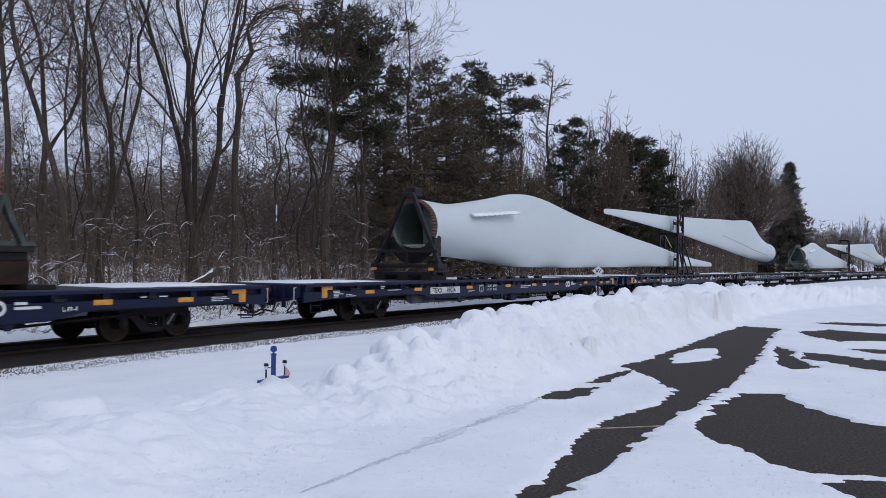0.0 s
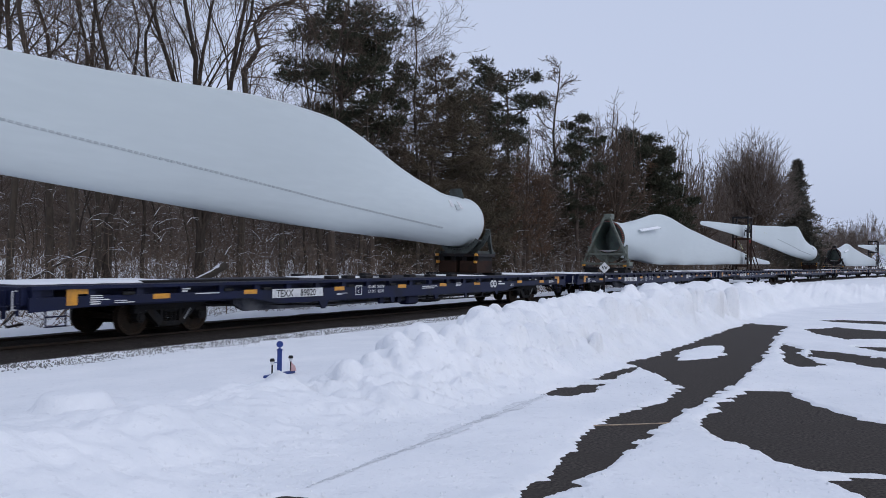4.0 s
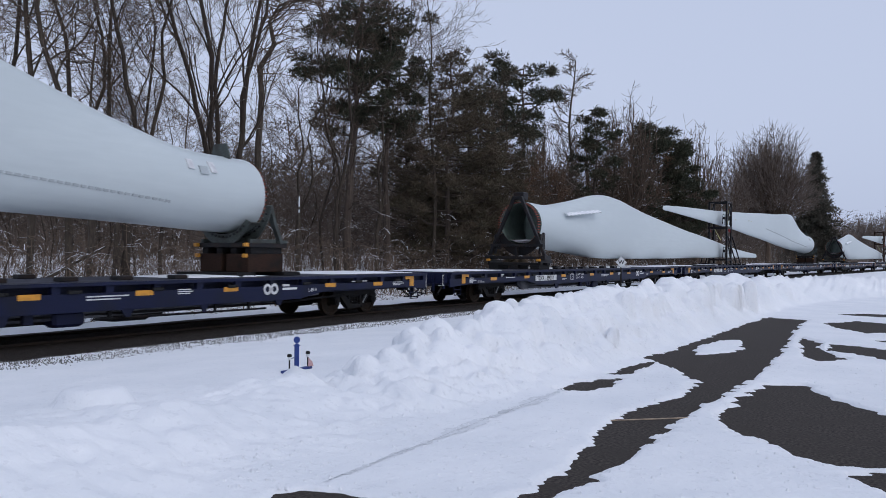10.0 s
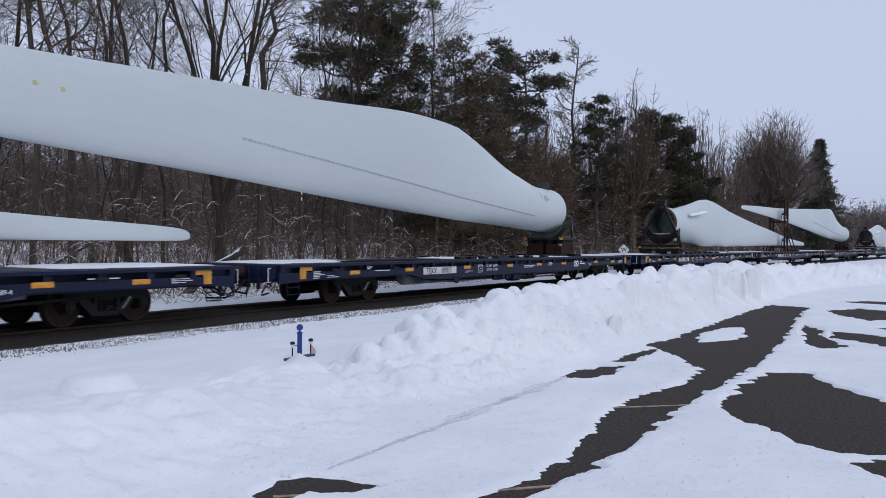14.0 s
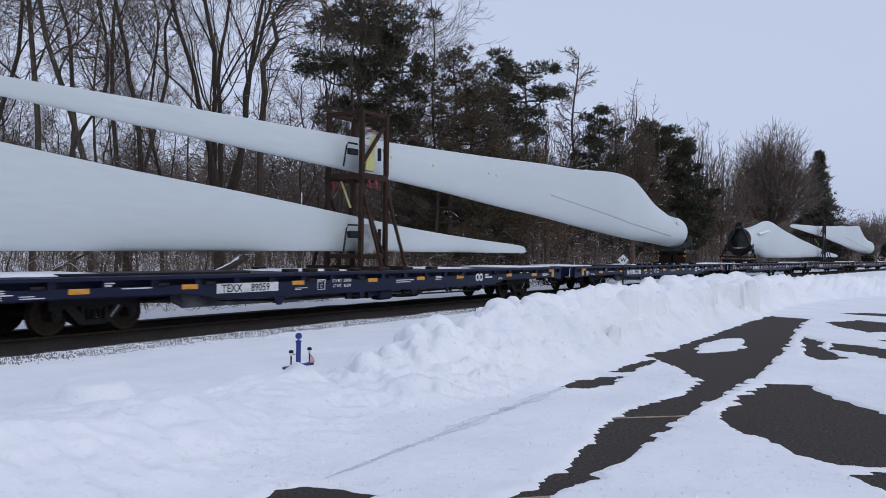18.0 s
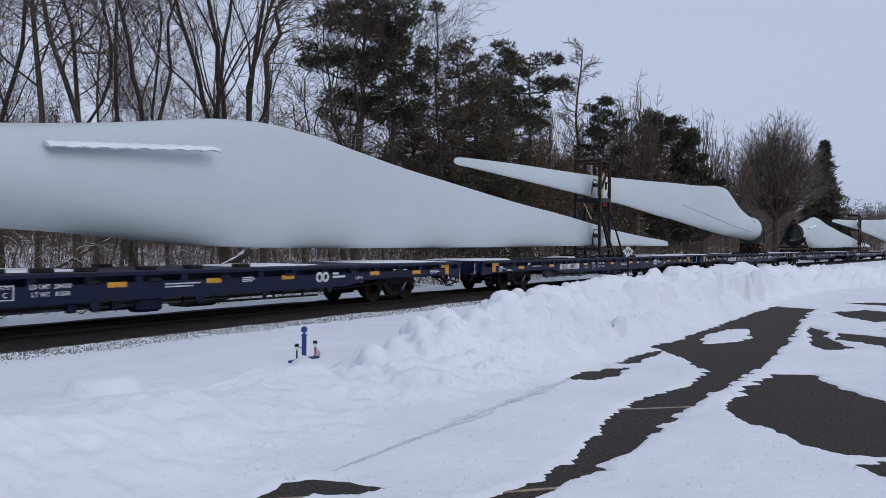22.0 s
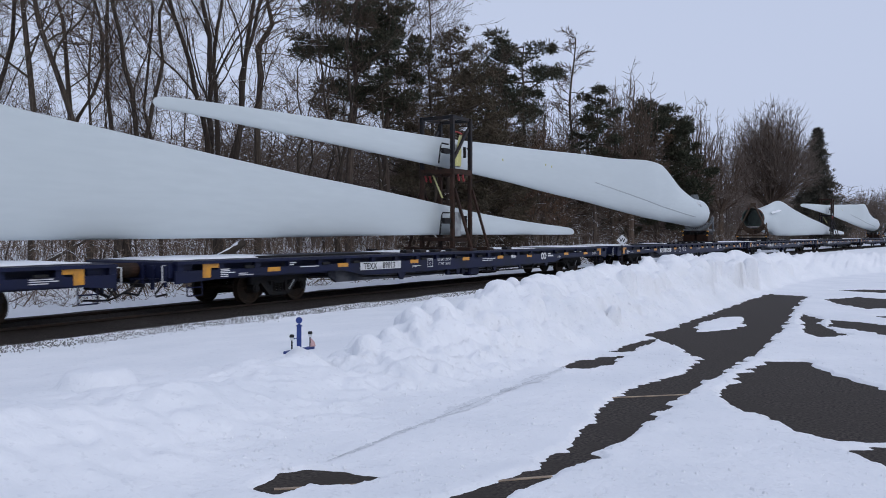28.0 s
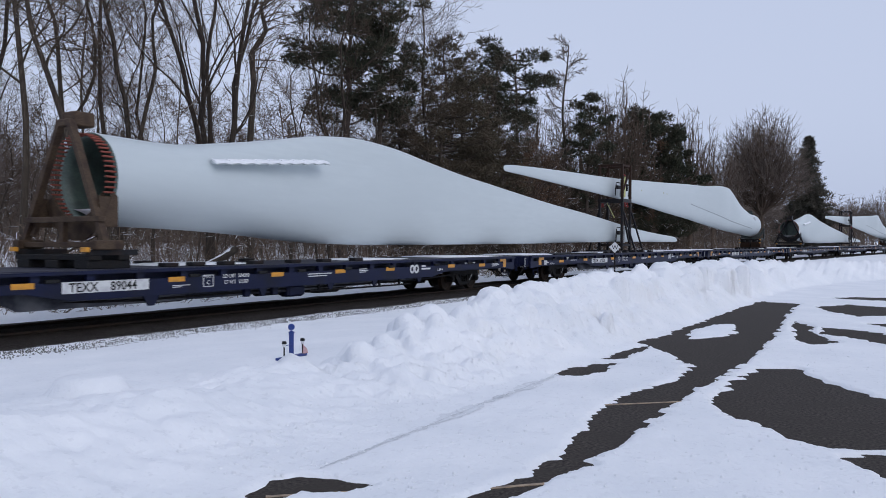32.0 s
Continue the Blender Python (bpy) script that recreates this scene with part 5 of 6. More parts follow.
# ---------------------------------------------------------------- woods
def cone(b, p, q, w):
    """A thin tapering twig with three sides."""
    d = (q - p).normalized()
    a = d.cross(Vector((0.3, 0.5, 0.81))).normalized() * w
    c = d.cross(a)
    k = len(b.v)
    b.v += [tuple(p + a), tuple(p - a * 0.5 + c * 0.87), tuple(p - a * 0.5 - c * 0.87), tuple(q)]
    b.f += [(k, k + 1, k + 3), (k + 1, k + 2, k + 3), (k + 2, k, k + 3)]


def grow(seed, height, radius, first=0.3, limbs=12, narrow=0.7, spread=0.75, levels=3, twist=0.12, lift=0.5, counts=(8, 5), lean=0.0, forks=0, reach=0.34, splay=0.30, thin=(0.02, 0.011, 0.0085, 0.0068)):
    """A bare tree: stout sinuous wood in one mesh, fine twigs in another."""
    rng = random.Random(seed)
    wood, fine = Build(), Build()

    def shoot(p, d, length, r, level):
        segs = (16, 9, 5, 3)[level]
        pts, rad = [p], [r]
        u = d.cross(Vector((rng.gauss(0, 1), rng.gauss(0, 1), rng.gauss(0, 1)))).normalized()
        v = d.cross(u)
        amp = twist * (1.5, 2.3, 2.6, 2.6)[level]
        w1, w2, p1, p2 = rng.uniform(0.5, 1.1), rng.uniform(0.5, 1.1), rng.uniform(0, 6.28), rng.uniform(0, 6.28)
        for i in range(segs):
            f = (i + 1) / segs
            bend = u * math.sin(w1 * i + p1) * amp + v * math.sin(w2 * i + p2) * amp
            jit = Vector((rng.gauss(0, 1), rng.gauss(0, 1), rng.gauss(0, 1))) * amp * 0.35
            e = (d + bend + jit + Vector((0, 0, lift * f * (0.0, 1.0, 0.35, 0.1)[level]))).normalized()
            p = p + e * (length / segs)
            pts.append(p)
            rad.append(max(r * (1 - f * (0.80 if level == 0 else 0.86)), thin[level]))
        (wood if level < 2 else fine).tube(pts, rad, (9, 6, 4, 3)[level], level < 1)
        if level >= levels:
            return
        n = limbs if level == 0 else counts[level - 1]
        for k in range(n):
            t = first + (1 - first) * (k + rng.random()) / n if level == 0 else 0.12 + 0.88 * (k + rng.random()) / n
            f = min(t, 0.999) * segs
            i = int(f)
            q = pts[i].lerp(pts[i + 1], f - i)
            axis = (pts[i + 1] - pts[i]).normalized()
            side = axis.cross(Vector((rng.gauss(0, 1), rng.gauss(0, 1), rng.gauss(0, 1)))).normalized()
            open_ = (narrow if level == 0 else spread) * rng.uniform(0.6, 1.3)
            nd = (axis * math.cos(open_) + side * math.sin(open_)).normalized()
            if level == 0:
                reach_len = height * reach * rng.uniform(0.55, 1.1) * (1.25 - 0.75 * t)
            else:
                reach_len = length * rng.uniform(0.30, 0.55) * (1.15 - 0.45 * t)
            shoot(q, nd, reach_len, max(rad[i] * rng.uniform(0.28, 0.5), thin[level + 1]), level + 1)

    base = Vector((0, 0, -0.3))
    up = Vector((lean, rng.uniform(-0.04, 0.04), 1)).normalized()
    if forks:
        split = base + up * height * rng.uniform(0.10, 0.26)
        wood.tube([base, base.lerp(split, 0.5), split], [radius * 1.2, radius * 1.05, radius * 0.95], 9)
        for k in range(forks):
            a = 2 * math.pi * (k + rng.random() * 0.5) / forks
            d = (up + Vector((math.cos(a), math.sin(a), 0)) * rng.uniform(0.10, splay)).normalized()
            shoot(split - up * 0.15, d, height * rng.uniform(0.68, 0.9), radius * rng.uniform(0.55, 0.75), 0)
    else:
        shoot(base, up, height, radius, 0)
    return wood, fine


def fan_tree(seed, height, half, stem=0.2, main=13, sub=9, twigs=9, thin=0.02, rise=0.16):
    """A full, rounded crown: limbs fan out from a short bole and end in fine twigs along a dome."""
    rng = random.Random(seed)
    wood, fine = Build(), Build()
    fork = Vector((0, 0, height * stem))
    wood.tube([(0, 0, -0.3), (0.05, 0, height * stem * 0.5), tuple(fork)], [height * 0.022, height * 0.017, height * 0.016], 9)

    def arc(b, p, q, r0, r1, sides, segs):
        sag = (q - p).length * 0.10
        mid = p.lerp(q, 0.5) + Vector((rng.gauss(0, 1), rng.gauss(0, 1), -1.0)) * sag * 0.7
        pts = []
        for i in range(segs + 1):
            f = i / segs
            pts.append(p * (1 - f) ** 2 + mid * 2 * f * (1 - f) + q * f * f + Vector((rng.gauss(0, 1), rng.gauss(0, 1), rng.gauss(0, 1))) * sag * 0.08)
        b.tube(pts, [r0 + (r1 - r0) * i / segs for i in range(segs + 1)], sides, False)
        return pts

    def tip(a, e, k):
        return fork + Vector((math.cos(a) * math.cos(e) * half, math.sin(a) * math.cos(e) * half, (height - fork.z) * math.sin(e))) * k

    for i in range(main):
        a, e = 2.4 * i + rng.uniform(-0.2, 0.2), math.asin(min(0.98, rise + (0.98 - rise) * ((i + rng.random()) / main)))
        limb = arc(wood, fork, tip(a, e, 0.80), height * 0.009, thin * 1.2, 5, 8)
        for j in range(sub):
            o = limb[2 + int(rng.random() * 6)]
            a2, e2 = a + rng.gauss(0, 0.5), min(1.5, max(rise * 0.8, e + rng.gauss(0, 0.30)))
            bough = arc(wood, o, tip(a2, e2, rng.uniform(0.62, 0.97)), height * 0.0024, thin * 0.7, 4, 5)
            for _ in range(twigs):
                s = bough[2 + int(rng.random() * 3.99)]
                out = (s - fork).normalized() * half * rng.uniform(0.03, 0.14) + Vector((rng.gauss(0, 1), rng.gauss(0, 1), rng.gauss(0.5, 0.7))) * half * 0.09
                arc(fine, s, s + out, thin * 0.8, thin * 0.6, 3, 2)
    return wood, fine


def tree_thing(name, trunk, crown, m, label, bark=None, twig=None, category="tree", group="trees of the wood"):
    t = thing(name, m, label, category, group)
    part("trunk", trunk, bark or BARK, t)
    part("crown", crown, twig or TWIG, t)
    return t


def clump(b, rng, c, size, n, long=0.26, wide=0.03, flat=0.55):
    """A rounded clump of needle sprays that point up and out, ragged at the rim."""
    for _ in range(n):
        d = Vector((rng.gauss(0, 1), rng.gauss(0, 1), rng.gauss(0, 1))).normalized()
        k = size * rng.uniform(0.25, 1.0)
        o = c + Vector((d.x * k, d.y * k, d.z * k * flat))
        for _ in range(3):
            e = (d + Vector((rng.gauss(0, 0.7), rng.gauss(0, 0.7), rng.gauss(0.35, 0.5)))).normalized()
            s = e.cross(Vector((rng.gauss(0, 1), rng.gauss(0, 1), rng.gauss(0, 1)))).normalized() * wide * rng.uniform(0.7, 1.3)
            b.add([tuple(o - s), tuple(o + s), tuple(o + e * long * rng.uniform(0.7, 1.2))], [(0, 1, 2)])


def pine(seed, height, radius, bare_to=0.45, reach=3.2, boughs=26, lean=0.0, shape=((0.0, 0.55), (0.35, 1.0), (0.75, 0.8), (1.0, 0.35)), size=0.62, n=60, long=0.26, wide=0.03):
    """Rounded clumps of needles at the ends of crooked, rising boughs, with gaps between them."""
    rng = random.Random(seed)
    wood, crown = Build(), Build()
    pts = [Vector((0, 0, -0.3))]
    for i in range(10):
        pts.append(pts[-1] + Vector((lean * (0.3 + 0.14 * i) + rng.gauss(0, 0.12), rng.gauss(0, 0.10), height / 10)))
    wood.tube(pts, [radius * (1 - 0.085 * i) for i in range(11)], 9)
    for k in range(boughs):
        f = (k + rng.random()) / boughs
        t = bare_to + (0.985 - bare_to) * f
        i = min(9, int(t * 10))
        p = pts[i].lerp(pts[i + 1], t * 10 - i)
        a = 2.4 * k + rng.uniform(-0.5, 0.5)
        r = reach * spline(shape, f) * rng.uniform(0.55, 1.12)
        q = p + Vector((math.cos(a) * r, math.sin(a) * r, rng.uniform(0.05, 0.45) * r))
        mid = p.lerp(q, 0.5) + Vector((rng.gauss(0, 0.1), rng.gauss(0, 0.1), -0.10 * r))
        wood.tube([p, mid, q], [0.065, 0.045, 0.015], 4, False)
        for j in range(2 + int(r * 1.1)):
            g = 1.0 - 0.62 * rng.random() ** 1.3 if j else 1.0
            c = (mid.lerp(q, g * 2 - 1) if g > 0.5 else p.lerp(mid, g * 2)) + Vector((rng.gauss(0, 0.3), rng.gauss(0, 0.3), rng.gauss(0.08, 0.12)))
            clump(crown, rng, c, size * rng.uniform(0.6, 1.3), n, long, wide)
    for k in range(26):
        t = rng.uniform(0.10, bare_to)
        p = pts[min(9, int(t * 10))].lerp(pts[min(9, int(t * 10)) + 1], t * 10 % 1)
        a, r = rng.uniform(0, 2 * math.pi), rng.uniform(0.8, 2.8)
        q = p + Vector((math.cos(a) * r, math.sin(a) * r, rng.uniform(-0.6, 0.5)))
        wood.tube([p, p.lerp(q, 0.5) + Vector((0, 0, 0.12)), q], [0.03, 0.02, 0.008], 3, False)
        for j in range(9):
            s = p.lerp(q, rng.uniform(0.3, 1))
            cone(wood, s, s + Vector((rng.gauss(0, 0.4), rng.gauss(0, 0.4), rng.gauss(0, 0.25))), 0.011)
    return wood, crown


def spruce(seed, height, reach, droop=0.28, size=0.5, n=10, long=0.3, wide=0.04, first=0.9, ragged=0.25, tier=0.03):
    """A cone of drooping boughs, uneven at the rim."""
    rng = random.Random(seed)
    wood, crown = Build(), Build()
    wood.tube([(0, 0, -0.3), (0, 0, height)], [0.24, 0.02], 8)
    z = first
    while z < height:
        w = reach * (1 - z / height) ** 0.95 * rng.uniform(1 - ragged, 1.05) + 0.12
        for k in range(5 + int(w * 2.4)):
            a = rng.uniform(0, 2 * math.pi)
            r = w * rng.uniform(0.6, 1.15)
            p, q = Vector((0, 0, z)), Vector((math.cos(a) * r, math.sin(a) * r, z - droop * r + 0.15))
            wood.tube([p, q], [0.03, 0.008], 3, False)
            for j in range(4):
                clump(crown, rng, p.lerp(q, 0.30 + 0.235 * j), size * (0.3 + 0.7 * w / reach), n, long, wide, 0.4)
        z += height * tier
    return wood, crown


def at(az, dist, z=None):
    x, y = dist * math.cos(radians(az)), dist * math.sin(radians(az))
    return x, y, ground_height(x, y) - 0.05 if z is None else z


def build_woods():
    rng = random.Random(21)
    straight = "tall slim leafless tree with grey bark and fine twigs"
    forked = "tall forked leafless tree with dark upswept stems and fine twigs"
    kinds = []
    for i, (h, r, kw, bark) in enumerate((
            (19, 0.17, dict(first=0.34, limbs=20, narrow=0.85, twist=0.05), BARK),
            (21, 0.16, dict(first=0.40, limbs=18, narrow=0.9, twist=0.06), BARK),
            (16, 0.11, dict(first=0.25, limbs=20, spread=0.9, twist=0.15), DARK_BARK),
            (19, 0.20, dict(first=0.14, limbs=10, forks=2, narrow=0.75, splay=0.22, twist=0.13), DARK_BARK),
            (12, 0.085, dict(first=0.12, limbs=20, narrow=0.9, spread=0.95, twist=0.16), BARK),
            (19, 0.22, dict(first=0.18, limbs=8, forks=5, narrow=0.55, splay=0.34, twist=0.10), DARK_BARK),
            (18, 0.17, dict(first=0.36, limbs=16, lean=0.14, twist=0.14, narrow=0.9), BARK),
            (17, 0.16, dict(first=0.20, limbs=14, forks=2, narrow=0.8, splay=0.26, twist=0.16), BARK))):
        w, f = grow(100 + i, h, r * 0.74, counts=(9, 6), reach=0.32, lift=0.35, **kw)
        kinds.append(tree_thing("bare_tree", w, f, pose(0, 0, 0), forked if "forks" in kw else straight, bark))
    for i in range(3):
        w, f = fan_tree(160 + i, 16 + i, 4.2 + 0.5 * i, 0.28, 12, 9, 11, 0.03)
        # bark and crown both take the twig colour paled for haze
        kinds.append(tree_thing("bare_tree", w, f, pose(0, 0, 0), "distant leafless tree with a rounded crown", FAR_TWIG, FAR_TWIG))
    used = set()

    def plant(k, az, dist, scale=1.0, turn=None):
        x, y, z = at(az, dist)
        m = Matrix.Translation((x, y, z)) @ Matrix.Rotation(rng.uniform(0, 6.28) if turn is None else turn, 4, "Z")
        if k in used:
            ob = copy_thing(kinds[k], m)
        else:
            used.add(k)
            ob = kinds[k]
            ob.matrix_basis = m
        ob.scale = (scale, scale, scale)
        return ob

    # the trees that stand out, by heading
    for k, az, dist, s in ((3, 59.2, 31, 1.0), (0, 57.1, 30, 1.0), (7, 54.9, 31, 1.1), (6, 54.2, 30, 1.0), (1, 52.5, 33, 0.9), (3, 51.7, 30, 1.0), (2, 49.3, 33, 1.0), (5, 46.0, 32, 1.05), 
                           (7, 40.6, 42, 0.8), (2, 39.0, 44, 0.9), (3, 37.9, 38, 0.9), (7, 35.2, 43, 0.95), (0, 31.2, 47, 0.92), (7, 27.2, 54, 0.8), (0, 61.5, 33, 1.0)):
        plant(k, az, dist, s)
    for i in range(24):
        az = 24 + 41 * (i + rng.random()) / 24
        if 37.5 < az < 45.5:
            continue
        base = 27 / max(0.34, math.sin(radians(az)))
        plant(rng.choice((1, 2, 2, 4, 4, 4, 7)), az, base * (1.3 + 0.9 * rng.random()), rng.uniform(0.62, 0.92))
    for i in range(26):
        az = 36 + 28 * (i + rng.random()) / 26
        plant(rng.choice((4, 4, 2)), az, 26 / math.sin(radians(az)) * rng.uniform(0.95, 1.5), rng.uniform(0.45, 0.8))
    for i in range(14):
        az = 36.5 + 10 * (i + rng.random()) / 14
        plant(4, az, 30 / math.sin(radians(az)) * rng.uniform(0.95, 1.4), rng.uniform(0.6, 0.95))
    for i in range(24):
        plant(8 + i % 3, -4 + 17 * (i + rng.random()) / 24, rng.uniform(190, 300), rng.uniform(0.62, 0.95))

    # a tree whose broken top bends over
    rng2 = random.Random(77)
    w, c = Build(), Build()
    stem = [Vector(p) for p in ((0, 0, -0.3), (0.1, 0, 3), (0.05, 0.1, 6), (0.2, 0, 8.4), (0.1, 0.1, 9.6), (0.7, 0, 10.6), (0.5, 0.1, 11.6), (0.9, 0, 12.3), (2.0, 0, 12.7), (2.8, 0.1, 12.4))]
    w.tube(stem, [0.16, 0.15, 0.14, 0.125, 0.12, 0.10, 0.08, 0.07, 0.05, 0.02], 9)
    for k in range(70):
        i = rng2.choice((3, 4, 5, 6, 6, 7, 7, 8, 8))
        p = stem[i].lerp(stem[i + 1], rng2.random())
        d = Vector((rng2.gauss(0.2, 0.8), rng2.gauss(0, 0.8), rng2.gauss(0.3, 0.4))).normalized()
        q = p + d * rng2.uniform(0.8, 2.2)
        c.tube([p, p.lerp(q, 0.5) + Vector((0, 0, 0.1)), q], [0.03, 0.02, 0.008], 4, False)
        for j in range(5):
            s = p.lerp(q, rng2.uniform(0.3, 1))
            cone(c, s, s + Vector((rng2.gauss(0, 0.5), rng2.gauss(0, 0.5), rng2.gauss(0.1, 0.4))), 0.010)
    x, y, z = at(43.4, 36)
    tree_thing("broken_tree", w, c, Matrix.Translation((x, y, z)) @ Matrix.Rotation(radians(-46), 4, "Z"), "leafless tree with a crooked broken top bending over")

    # pines with bare lower trunks: height, thickness, shape, then heading and distance
    for sd, h, r, kw, az, dist in (
            (301, 15.4, 0.27, dict(bare_to=0.50, reach=3.2, boughs=26, lean=0.10, shape=((0.0, 0.5), (0.25, 1.0), (0.6, 0.8), (1.0, 0.35)), size=0.70, n=84), 37.0, 42),
            (302, 14.6, 0.24, dict(bare_to=0.56, reach=2.4, boughs=20, shape=((0.0, 0.7), (0.5, 1.0), (1.0, 0.5)), size=0.66, n=80), 34.6, 44),
            (303, 15.4, 0.22, dict(bare_to=0.64, reach=2.9, boughs=20, shape=((0.0, 0.45), (0.5, 1.0), (0.85, 0.95), (1.0, 0.6)), size=0.72, n=80), 24.9, 58),
            (304, 13.4, 0.20, dict(bare_to=0.55, reach=2.6, boughs=18, size=0.66, n=70), 26.8, 56),
            (305, 14.6, 0.20, dict(bare_to=0.34, reach=2.2, boughs=22, size=0.60, n=60, long=0.32, wide=0.04), 20.2, 72),
            (306, 15.3, 0.24, dict(bare_to=0.14, reach=5.4, boughs=52, shape=((0.0, 1.0), (0.45, 0.9), (0.8, 0.62), (1.0, 0.30)), size=0.95, n=80, long=0.38, wide=0.05), 16.1, 88),
            (307, 12.0, 0.20, dict(bare_to=0.16, reach=3.6, boughs=26, size=0.9, n=60, long=0.38, wide=0.05), 14.6, 96)):
        w, c = pine(sd, h, r, **kw)
        x, y, z = at(az, dist)
        tree_thing("pine_tree", w, c, pose(x, y, z, 0, 0, 0 if sd != 301 else -60), "tall dark green pine with a bare lower trunk and ragged crown", PINE_BARK, NEEDLE, "pine tree", "pines of the wood")
    # dense dull conifers between them
    for sd, h, reach, az, dist in ((351, 13.8, 3.3, 30.4, 48), (352, 12.2, 3.0, 28.6, 50), (353, 9.6, 2.6, 26.9, 55), (354, 10.5, 2.6, 32.8, 52), (355, 9.5, 3.0, 22.9, 78)):
        w, c = pine(sd, h, 0.2, bare_to=0.12, reach=reach, boughs=58, shape=((0.0, 0.85), (0.4, 1.0), (0.75, 0.72), (1.0, 0.16)), size=0.50, n=34, long=0.34, wide=0.024)
        x, y, z = at(az, dist)
        tree_thing("conifer", w, c, pose(x, y, z), "dense dull evergreen branched down to the ground", PINE_BARK, HEMLOCK, "conifer", "dark conifers of the wood")
    # dead conifer, round-crowned trees, dark spruce
    for az, dist, h, sd in ((22.3, 74, 19.2, 411), (19.0, 76, 14.0, 412)):
        w, f = grow(sd, h, 0.22, first=0.10, limbs=64, narrow=1.25, spread=0.8, lift=0.25, counts=(8, 4), reach=0.17, twist=0.06, thin=(0.03, 0.022, 0.018, 0.014))
        x, y, z = at(az, dist)
        tree_thing("dead_conifer", w, f, pose(x, y, z), "dead conifer with a straight trunk and short bare boughs")
    for az, dist, h, half, sd in ((17.9, 80, 18.2, 4.4, 421), (18.9, 84, 15.4, 4.0, 422), (13.6, 100, 17.8, 4.6, 423), (12.1, 110, 16.4, 4.6, 424), (20.9, 78, 15.0, 3.8, 425), (23.6, 66, 12.6, 3.4, 426), (14.7, 112, 15.6, 4.6, 427)):
        w, f = fan_tree(sd, h, half, 0.26, 13, 11, 12, 0.022)
        x, y, z = at(az, dist)
        # from 90 m on, the crown's colour is paled to imitate haze
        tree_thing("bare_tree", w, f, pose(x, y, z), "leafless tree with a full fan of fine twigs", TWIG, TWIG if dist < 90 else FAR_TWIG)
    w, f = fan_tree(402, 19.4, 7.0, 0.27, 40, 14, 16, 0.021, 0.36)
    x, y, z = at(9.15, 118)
    # crown in the haze-paled colour, trunk in the plain twig colour
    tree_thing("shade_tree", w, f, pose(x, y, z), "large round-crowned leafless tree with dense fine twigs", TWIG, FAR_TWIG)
    w, c = spruce(403, 17.8, 6.2, 0.36, 0.95, 9, 0.6, 0.055, 1.2, 0.35, 0.026)
    x, y, z = at(6.35, 138)
    tree_thing("spruce_tree", w, c, pose(x, y, z), "dark conical spruce with drooping boughs", PINE_BARK, SPRUCE, "spruce tree")
    # young trees that keep their brown leaves
    for az, dist, h, sd in ((24.2, 60, 8.5, 431), (22.9, 64, 8.0, 432), (16.2, 86, 12.0, 433), (25.6, 57, 7.0, 434), (18.4, 80, 8.0, 435)):
        w, f = grow(sd, h, 0.09, first=0.15, limbs=14, narrow=0.8, spread=0.8, counts=(7, 5))
        leaves = Build()
        q = random.Random(sd)
        tips = [v for v in f.v if v[2] > h * 0.25]
        for k in range(3400):
            c = Vector(q.choice(tips)) + Vector((q.gauss(0, 0.12), q.gauss(0, 0.12), q.gauss(0, 0.12)))
            a = Vector((q.gauss(0, 1), q.gauss(0, 1), q.gauss(0, 1))).normalized() * 0.055
            e = a.cross(Vector((q.gauss(0, 1), q.gauss(0, 1), q.gauss(0, 1)))).normalized() * 0.035
            leaves.add([tuple(c - a), tuple(c + e), tuple(c + a), tuple(c - e)], [(0, 1, 2, 3)])
        x, y, z = at(az, dist)
        t = tree_thing("beech_sapling", w, f, pose(x, y, z), "young tree that keeps its withered brown leaves", group="saplings with brown leaves")
        part("foliage", leaves, DEAD_LEAF, t)["kind"] = "stuff"

    # brush along the edge of the wood
    b = Build()
    for i in range(5200):
        u = 6 + 30 * rng.random() if i % 3 == 0 else 30 + 190 * rng.random()
        x, y, _ = on_track(u, 5.2 + 26 * rng.random() ** 1.2 * (1.0 if u < 90 else 1.4))
        z = ground_height(x, y)
        p = Vector((x, y, z - 0.1))
        h = rng.uniform(0.6, 3.2) if u < 90 else rng.uniform(1.5, 6.0)
        d = Vector((rng.gauss(0, 0.32), rng.gauss(0, 0.32), 1)).normalized()
        q = p + d * h * 0.5
        r = q + (d + Vector((rng.gauss(0, 0.3), rng.gauss(0, 0.3), 0.1))).normalized() * h * 0.5
        w = rng.uniform(0.008, 0.024)
        b.tube([p, q], [w, w * 0.7], 3, False)
        cone(b, q, r, w * 0.7)
        for j in range(9):
            s = p.lerp(r, rng.uniform(0.2, 0.95))
            cone(b, s, s + Vector((rng.gauss(0, 0.5), rng.gauss(0, 0.5), rng.uniform(-0.1, 0.6))) * h * 0.32, w * 0.5)
    solid("undergrowth", b, BRUSH, "dense brown leafless brush along the edge of the wood", "brush", kind="stuff")

    # arching boughs with snow along their backs
    b = Build()
    for i in range(1700):
        u = 8 + 80 * rng.random() ** 1.3
        x, y, _ = on_track(u, 5.5 + 14 * rng.random())
        p = Vector((x, y, ground_height(x, y) + rng.uniform(0.2, 4.5) * rng.random()))
        a, r = rng.uniform(0, 6.28), rng.uniform(0.4, 1.5)
        q = p + Vector((math.cos(a), math.sin(a), rng.uniform(-0.1, 0.35))) * r
        w = rng.uniform(0.007, 0.018)
        mid = p.lerp(q, 0.5) + Vector((rng.gauss(0, 0.12), rng.gauss(0, 0.12), 0.2)) * r
